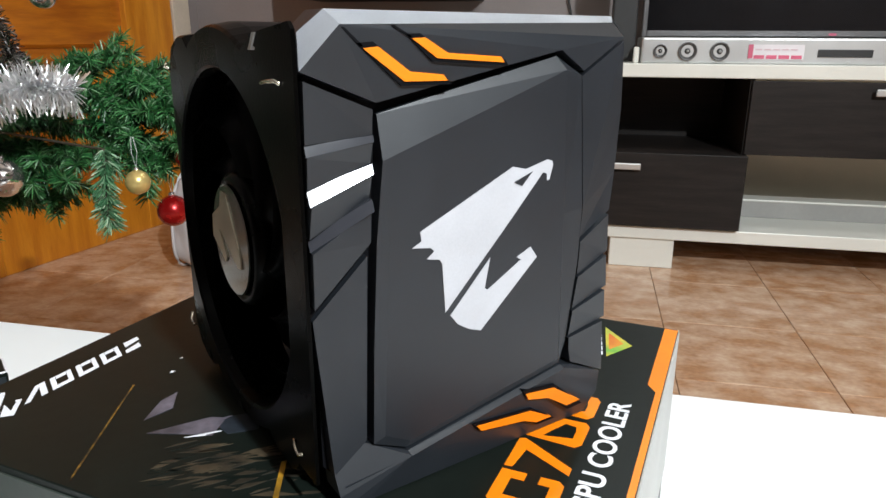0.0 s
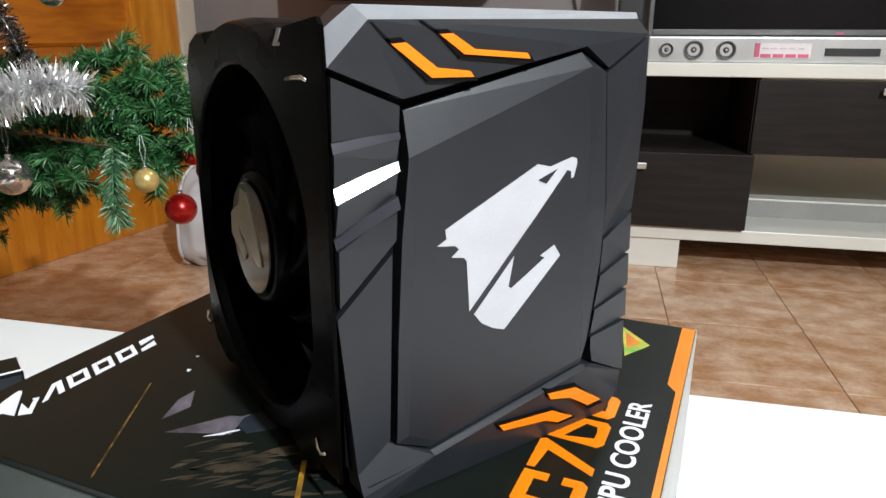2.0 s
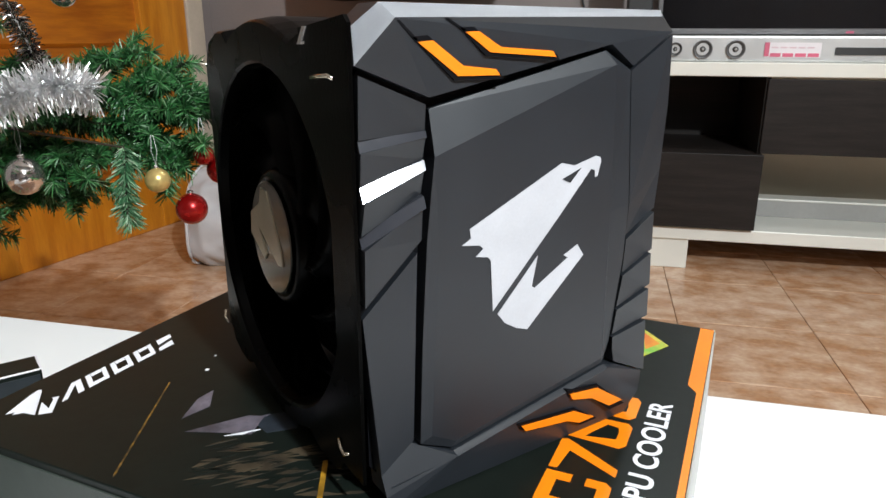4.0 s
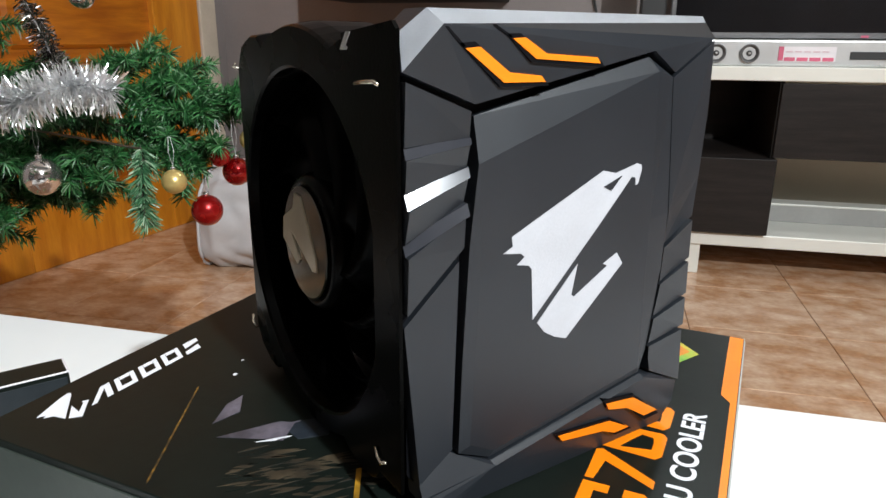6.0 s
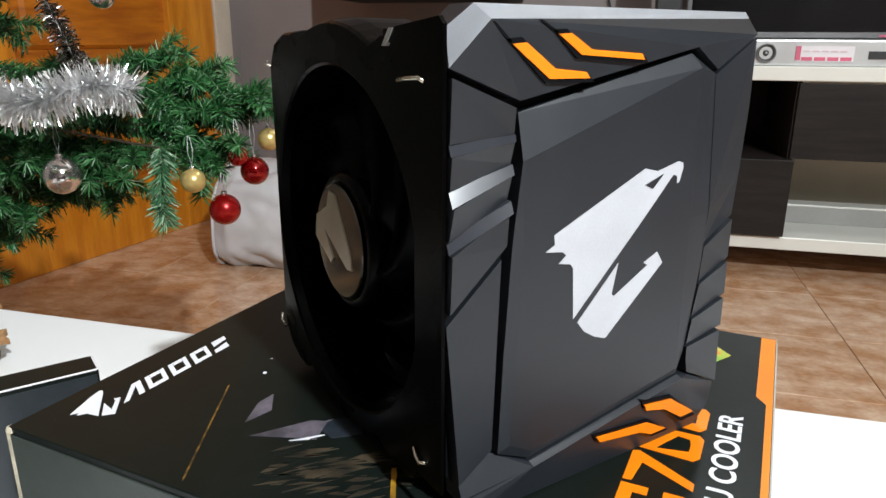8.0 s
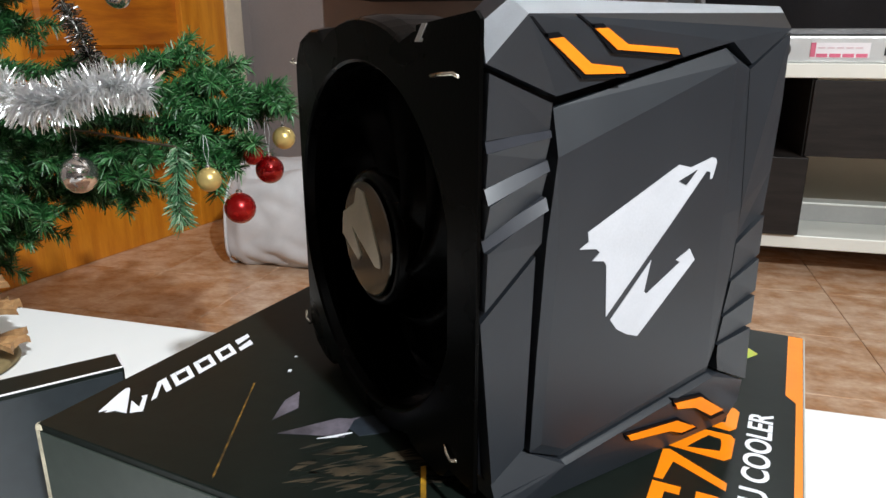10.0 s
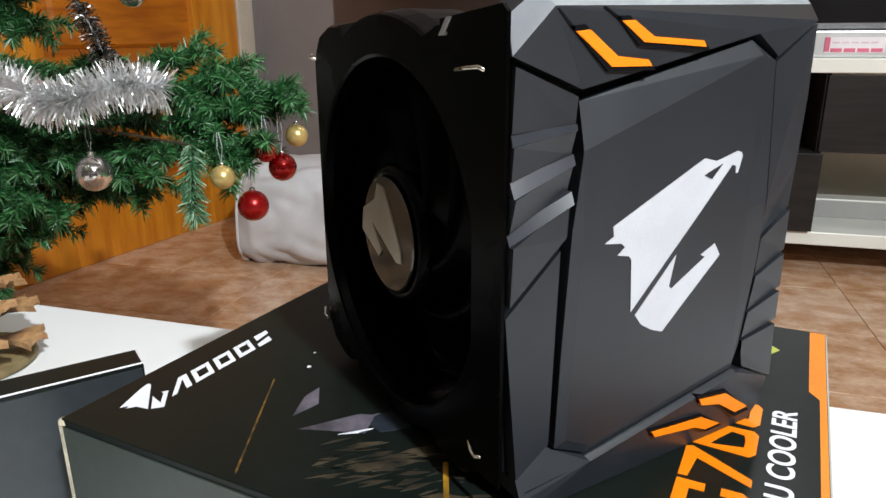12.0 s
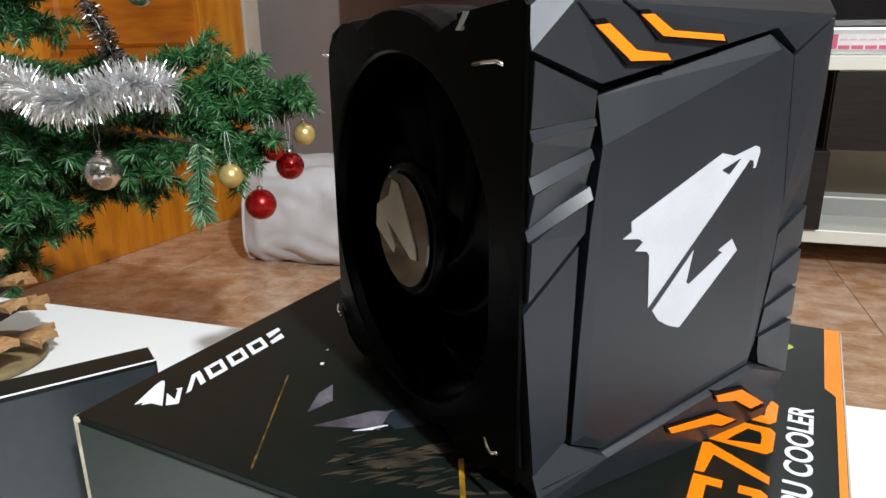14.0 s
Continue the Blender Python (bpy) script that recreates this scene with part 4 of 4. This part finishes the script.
def needles(bm, pts, rnd, per_m=1500, size=0.021, lean=0.55):
    """Narrow needles set all round a twig."""
    for a, b in zip(pts, pts[1:]):
        d = b - a
        for _ in range(max(2, int(per_m * d.length))):
            p = a + d * rnd.random()
            u = d.orthogonal().normalized()
            u.rotate(Matrix.Rotation(rnd.uniform(0, 2 * math.pi), 3, d.normalized()))
            way = (u + d.normalized() * rnd.uniform(lean * 0.6, lean * 1.7)).normalized()
            n = size * rnd.uniform(0.7, 1.25)
            side = way.cross(Vector((rnd.uniform(-1, 1), rnd.uniform(-1, 1), rnd.uniform(-1, 1)))).normalized() * 0.00085
            tip = p + way * n + Vector((0, 0, -0.0015))
            mid = p + way * n * 0.55
            vs = [bm.verts.new(q) for q in (p - side * 0.8, p + side * 0.8, mid + side, tip + side * 0.4, tip - side * 0.4, mid - side)]
            bm.faces.new(vs)


def branch(base, tip, seed, sprigs=7, per_m=3000, droop=0.012, size=0.017, material=None):
    rnd = random.Random(seed)
    a, b = Vector(base) - ORIGIN, Vector(tip) - ORIGIN
    root = Vector((0, 0, a.z + 0.10))
    line = [a.lerp(b, i / 6) + Vector((rnd.uniform(-1, 1) * 0.004, rnd.uniform(-1, 1) * 0.004, -droop * math.sin(math.pi * i / 6))) for i in range(7)]
    stem = part("branch", tube([root, root.lerp(a, 0.6)] + line, [0.0022, 0.0018] + [0.0016] * 6 + [0.0010], 6), WIRE, tree)
    bm = bmesh.new()
    needles(bm, line, rnd, per_m, size)
    if material is None:
        needles(bm, [root.lerp(a, 0.45), root.lerp(a, 0.75), a], rnd, per_m * 0.6, size)
    span = (b - a).length
    for i in range(sprigs):
        t = 0.12 + 0.8 * (i + rnd.random() * 0.6) / sprigs
        p = a.lerp(b, t)
        d = (b - a).normalized()
        side = d.cross(Vector((0, 0, 1))).normalized() * (1 if i % 2 else -1)
        way = (d * rnd.uniform(0.5, 1.0) + side * rnd.uniform(0.5, 1.0) + Vector((0, 0, rnd.uniform(-0.45, 0.45)))).normalized()
        ln = rnd.uniform(0.30, 0.55) * min(span, 0.16)
        q = [p, p + way * ln * 0.5, p + way * ln + Vector((0, 0, -0.008))]
        needles(bm, q, rnd, per_m, size)
        tube(q, 0.0012, 4, bm)
    part("needles", bm, material or NEEDLE, stem, "pale frosted green needles" if material else "dark green needles")
    return stem


TWIGS = [((-0.233, 1.144, -0.014), (0.007, 0.890, 0.043)), ((-0.025, 0.928, 0.035), (0.152, 0.818, 0.100)), ((-0.026, 0.926, 0.027), (0.095, 0.889, 0.111)), ((0.003, 0.882, 0.015), (0.195, 0.756, 0.058)), ((0.059, 0.859, 0.036), (0.145, 0.779, 0.045)), ((0.035, 0.853, 0.015), (0.143, 0.763, -0.004)), ((-0.063, 0.939, 0.005), (0.050, 0.835, -0.013)), ((-0.099, 0.954, -0.009), (0.019, 0.851, -0.051)), ((-0.209, 1.066, -0.030), (-0.040, 0.903, -0.061)), ((-0.218, 1.066, -0.046), (-0.086, 0.916, -0.098)), ((-0.228, 1.119, -0.079), (-0.127, 0.980, -0.148)), ((-0.241, 1.168, -0.132), (-0.185, 1.104, -0.226)), ((-0.166, 1.033, 0.010), (-0.068, 0.877, -0.009)), ((-0.124, 0.973, 0.006), (-0.039, 0.856, -0.023)), ((-0.208, 1.082, 0.016), (-0.104, 0.977, 0.050)), ((-0.029, 0.902, 0.022), (0.050, 0.905, 0.085)), ((0.031, 0.884, 0.065), (0.123, 0.801, 0.073)), ((0.014, 0.919, 0.071), (0.057, 0.932, 0.107)), ((0.083, 0.804, 0.017), (0.103, 0.753, -0.028)), ((-0.063, 1.003, 0.085), (-0.015, 0.945, 0.097)), ((-0.093, 0.957, -0.057), (0.008, 0.895, -0.077)), ((0.114, 0.799, 0.052), (0.174, 0.747, 0.067)), ((-0.192, 1.078, 0.031), (-0.124, 0.913, 0.006)), ((-0.201, 1.010, -0.008), (-0.132, 0.898, -0.050)), ((-0.217, 1.052, -0.085), (-0.138, 0.913, -0.083)), ((-0.254, 1.163, -0.166), (-0.160, 1.050, -0.170))]
for i, (a, b) in enumerate(TWIGS):
    branch(a, b, 100 + i, sprigs=8 if i else 14)
branch((0.049, 0.737, 0.006), (0.041, 0.706, -0.079), 301, 0, 6500, 0.0, 0.018, FROST)
branch((-0.300, 1.400, 0.300), (-0.072, 1.105, 0.125), 302, 3, 1600, 0.0, 0.012)
branch((-0.260, 1.230, 0.360), (-0.160, 1.130, 0.190), 305, 8, 2200)
branch((-0.220, 1.180, 0.330), (-0.125, 1.080, 0.220), 306, 8, 2200)
branch((-0.185, 1.271, 0.239), (-0.099, 1.127, 0.135), 307, 8, 2600)
branch((-0.135, 1.225, 0.254), (-0.120, 1.110, 0.123), 308, 6, 2600)
branch((-0.240, 1.270, 0.320), (-0.128, 1.190, 0.165), 303, 6, 2200)
branch((-0.200, 1.200, 0.300), (-0.050, 1.040, 0.215), 304, 8, 2200)

# rest of the crown, out of view, added to shade the left floor
for i in range(46):
    rnd = random.Random(500 + i)
    h = 0.25 + 1.15 * (i / 46)
    turn = i * 2.39996
    reach = (0.62 - 0.36 * i / 46) * rnd.uniform(0.85, 1.1)
    q = Vector((math.cos(turn) * reach, math.sin(turn) * reach, h - 0.10 + FLOOR))
    if q.z < 0.34 and q.x > -0.05:
        continue
    branch((ORIGIN.x + q.x * 0.3, ORIGIN.y + q.y * 0.3, q.z + 0.06), (ORIGIN.x + q.x, ORIGIN.y + q.y, q.z), 600 + i, 9, 700, 0.0, 0.030)

# hanging glass balls
RED = mat("red_ball", (0.33, 0.006, 0.006), 0.26, metal=0.55, vary=0.08, scale=30, fine=500, bump=0.03, coat=0.3)
RED_GLOSS = mat("red_gloss_ball", (0.28, 0.004, 0.005), 0.08, metal=0.7, vary=0.05, scale=30, fine=500, bump=0.0, coat=0.6)
GOLD = mat("gold_ball", (0.62, 0.46, 0.17), 0.30, metal=0.55, vary=0.08, scale=30, fine=500, bump=0.03)
GOLD_GLOSS = mat("gold_gloss_ball", (0.70, 0.46, 0.10), 0.10, metal=0.9, vary=0.08, scale=30, fine=200, bump=0.0)
MIRROR = mat("silver_ball", (0.78, 0.74, 0.72), 0.09, metal=0.95, vary=0.06, scale=20, fine=200, bump=0.0)
THREAD = mat("silver_thread", (0.55, 0.55, 0.55), 0.4, metal=0.7, vary=0.1)


def ball(at, r, material, label, drop):
    o = thing("bauble", label, "ornament", Matrix.Translation(at), "baubles on the tree")
    prof = [(max(0.0004, r * math.sin(math.pi * i / 18)), -r * math.cos(math.pi * i / 18)) for i in range(19)]
    part("globe", lathe(prof, 36), material, o, "", True)
    part("cap", lathe([(r * 0.16, r * 0.96), (r * 0.20, r * 0.99), (r * 0.20, r * 1.16), (r * 0.10, r * 1.22), (0.0004, r * 1.22)], 16), MIRROR, o, "silver cap", True)
    for sx in (-1, 1):
        part("thread", tube([(0, 0, r * 1.2), (sx * 0.003, 0.001, r * 1.2 + drop * 0.5), (sx * 0.001, 0.004, r * 1.2 + drop)], 0.00035, 4), THREAD, o, "thin silver thread")
    return o


ball((0.124, 0.769, -0.084), 0.0204, RED, "matt red bauble hanging on a long thread", 0.042)
ball((0.160, 0.744, -0.032), 0.0180, RED_GLOSS, "glossy dark red bauble with a bright highlight", 0.048)
ball((0.138, 0.736, -0.010), 0.0128, RED, "small matt red bauble behind a glossy one", 0.030)
ball((0.182, 0.746, 0.007), 0.0145, GOLD, "small pale gold bauble near the branch tip", 0.012)
ball((0.0745, 0.700, -0.029), 0.0143, GOLD, "pale gold bauble half hidden by a hanging twig", 0.035)
ball((-0.056, 0.826, -0.032), 0.0228, MIRROR, "clear silver bauble with mirror shine", 0.035)
ball((-0.174, 0.971, -0.078), 0.0200, GOLD_GLOSS, "glossy gold bauble among the lower branches", 0.03)
ball((0.021, 0.892, 0.182), 0.0160, MIRROR, "silver bauble hanging from an upper branch", 0.05)

# tinsel
FOIL = mat("silver_foil", (0.95, 0.95, 0.96), 0.30, metal=1.0, vary=0.05, bump=0.0)


FOIL_DARK = mat("smoky_foil", (0.30, 0.28, 0.26), 0.22, metal=1.0, vary=0.3, scale=60, bump=0.0)


def tinsel(name, pts, radius, count, label, seed, foil=None):
    rnd = random.Random(seed)
    path = [Vector(p) for p in pts]
    fine = []
    for i in range(len(path) - 1):
        p0, p1, p2, p3 = path[max(i - 1, 0)], path[i], path[i + 1], path[min(i + 2, len(path) - 1)]
        for k in range(8):
            t = k / 8
            fine.append(0.5 * ((2 * p1) + (p2 - p0) * t + (2 * p0 - 5 * p1 + 4 * p2 - p3) * t * t + (3 * p1 - p0 - 3 * p2 + p3) * t ** 3))
    fine.append(path[-1])
    o = thing(name, label, "tinsel")
    part("cord", tube(fine, 0.0012, 5), THREAD, o, "thin core thread")
    bm = bmesh.new()
    for _ in range(count):
        i = rnd.randrange(len(fine) - 1)
        a, d = fine[i].lerp(fine[i + 1], rnd.random()), (fine[i + 1] - fine[i]).normalized()
        u = d.orthogonal().normalized()
        u.rotate(Matrix.Rotation(rnd.uniform(0, 2 * math.pi), 3, d))
        way = (u + d * rnd.uniform(-0.45, 0.45)).normalized()
        n = radius * rnd.uniform(0.65, 1.15)
        w = way.cross(Vector((rnd.uniform(-1, 1), rnd.uniform(-1, 1), rnd.uniform(-1, 1)))).normalized() * rnd.uniform(0.0005, 0.0010)
        tw = w.copy()
        tw.rotate(Matrix.Rotation(rnd.uniform(-0.9, 0.9), 3, way))
        m, e = a + way * n * 0.55 + Vector((0, 0, -0.001)), a + way * n + Vector((0, 0, -0.003))
        v = [bm.verts.new(q) for q in (a - w, a + w, m + tw, m - tw, e + w, e - w)]
        bm.faces.new((v[0], v[1], v[2], v[3]))
        bm.faces.new((v[3], v[2], v[4], v[5]))
    st = part("foil_fringe", bm, foil or FOIL, o, "shiny silver foil strips")
    st["kind"] = "stuff"
    return o


tinsel("tinsel_garland", [(-0.250, 0.960, 0.070), (-0.183, 0.900, 0.080), (-0.134, 0.837, 0.081), (-0.102, 0.790, 0.064), (-0.075, 0.774, 0.060), (-0.039, 0.759, 0.075), (-0.003, 0.753, 0.080), (0.027, 0.758, 0.072)], 0.030, 2600, "bright silver tinsel garland draped over a branch", 7)
tinsel("tinsel_strand", [(-0.054, 0.945, 0.225), (-0.039, 0.898, 0.165), (-0.030, 0.858, 0.134), (-0.023, 0.833, 0.107), (-0.006, 0.805, 0.088)], 0.017, 800, "grey tinsel strand with bright glints hanging from above", 8, FOIL_DARK)

# ---- floor tiles ----
tile_mesh = None
STEP, JOINT = 0.33, 0.0016
TILES = pose(1.585, 0.706, 0, 0, 0, -45)
bm = box(0, STEP - JOINT, 0, STEP - JOINT, -0.008, 0, 0.0012, 1)
tm = bpy.data.meshes.new("tile")
bm.to_mesh(tm)
bm.free()
tm.materials.append(TILE)
near = []
for i in range(-11, 9):
    for j in range(-9, 12):
        p = TILES @ Vector((i * STEP + STEP / 2, j * STEP + STEP / 2, 0))
        if -2.9 < p.x < 3.4 and -2.2 < p.y < 3.9:
            near.append(((p - Vector((0.6, 1.6, 0))).length, i, j))
for d, i, j in sorted(near)[:300]:
    ob = new("tile", tm)
    ob.parent = fl
    ob.matrix_local = Matrix.Translation((0, 0, FLOOR)) @ TILES @ Matrix.Translation((i * STEP, j * STEP, 0))
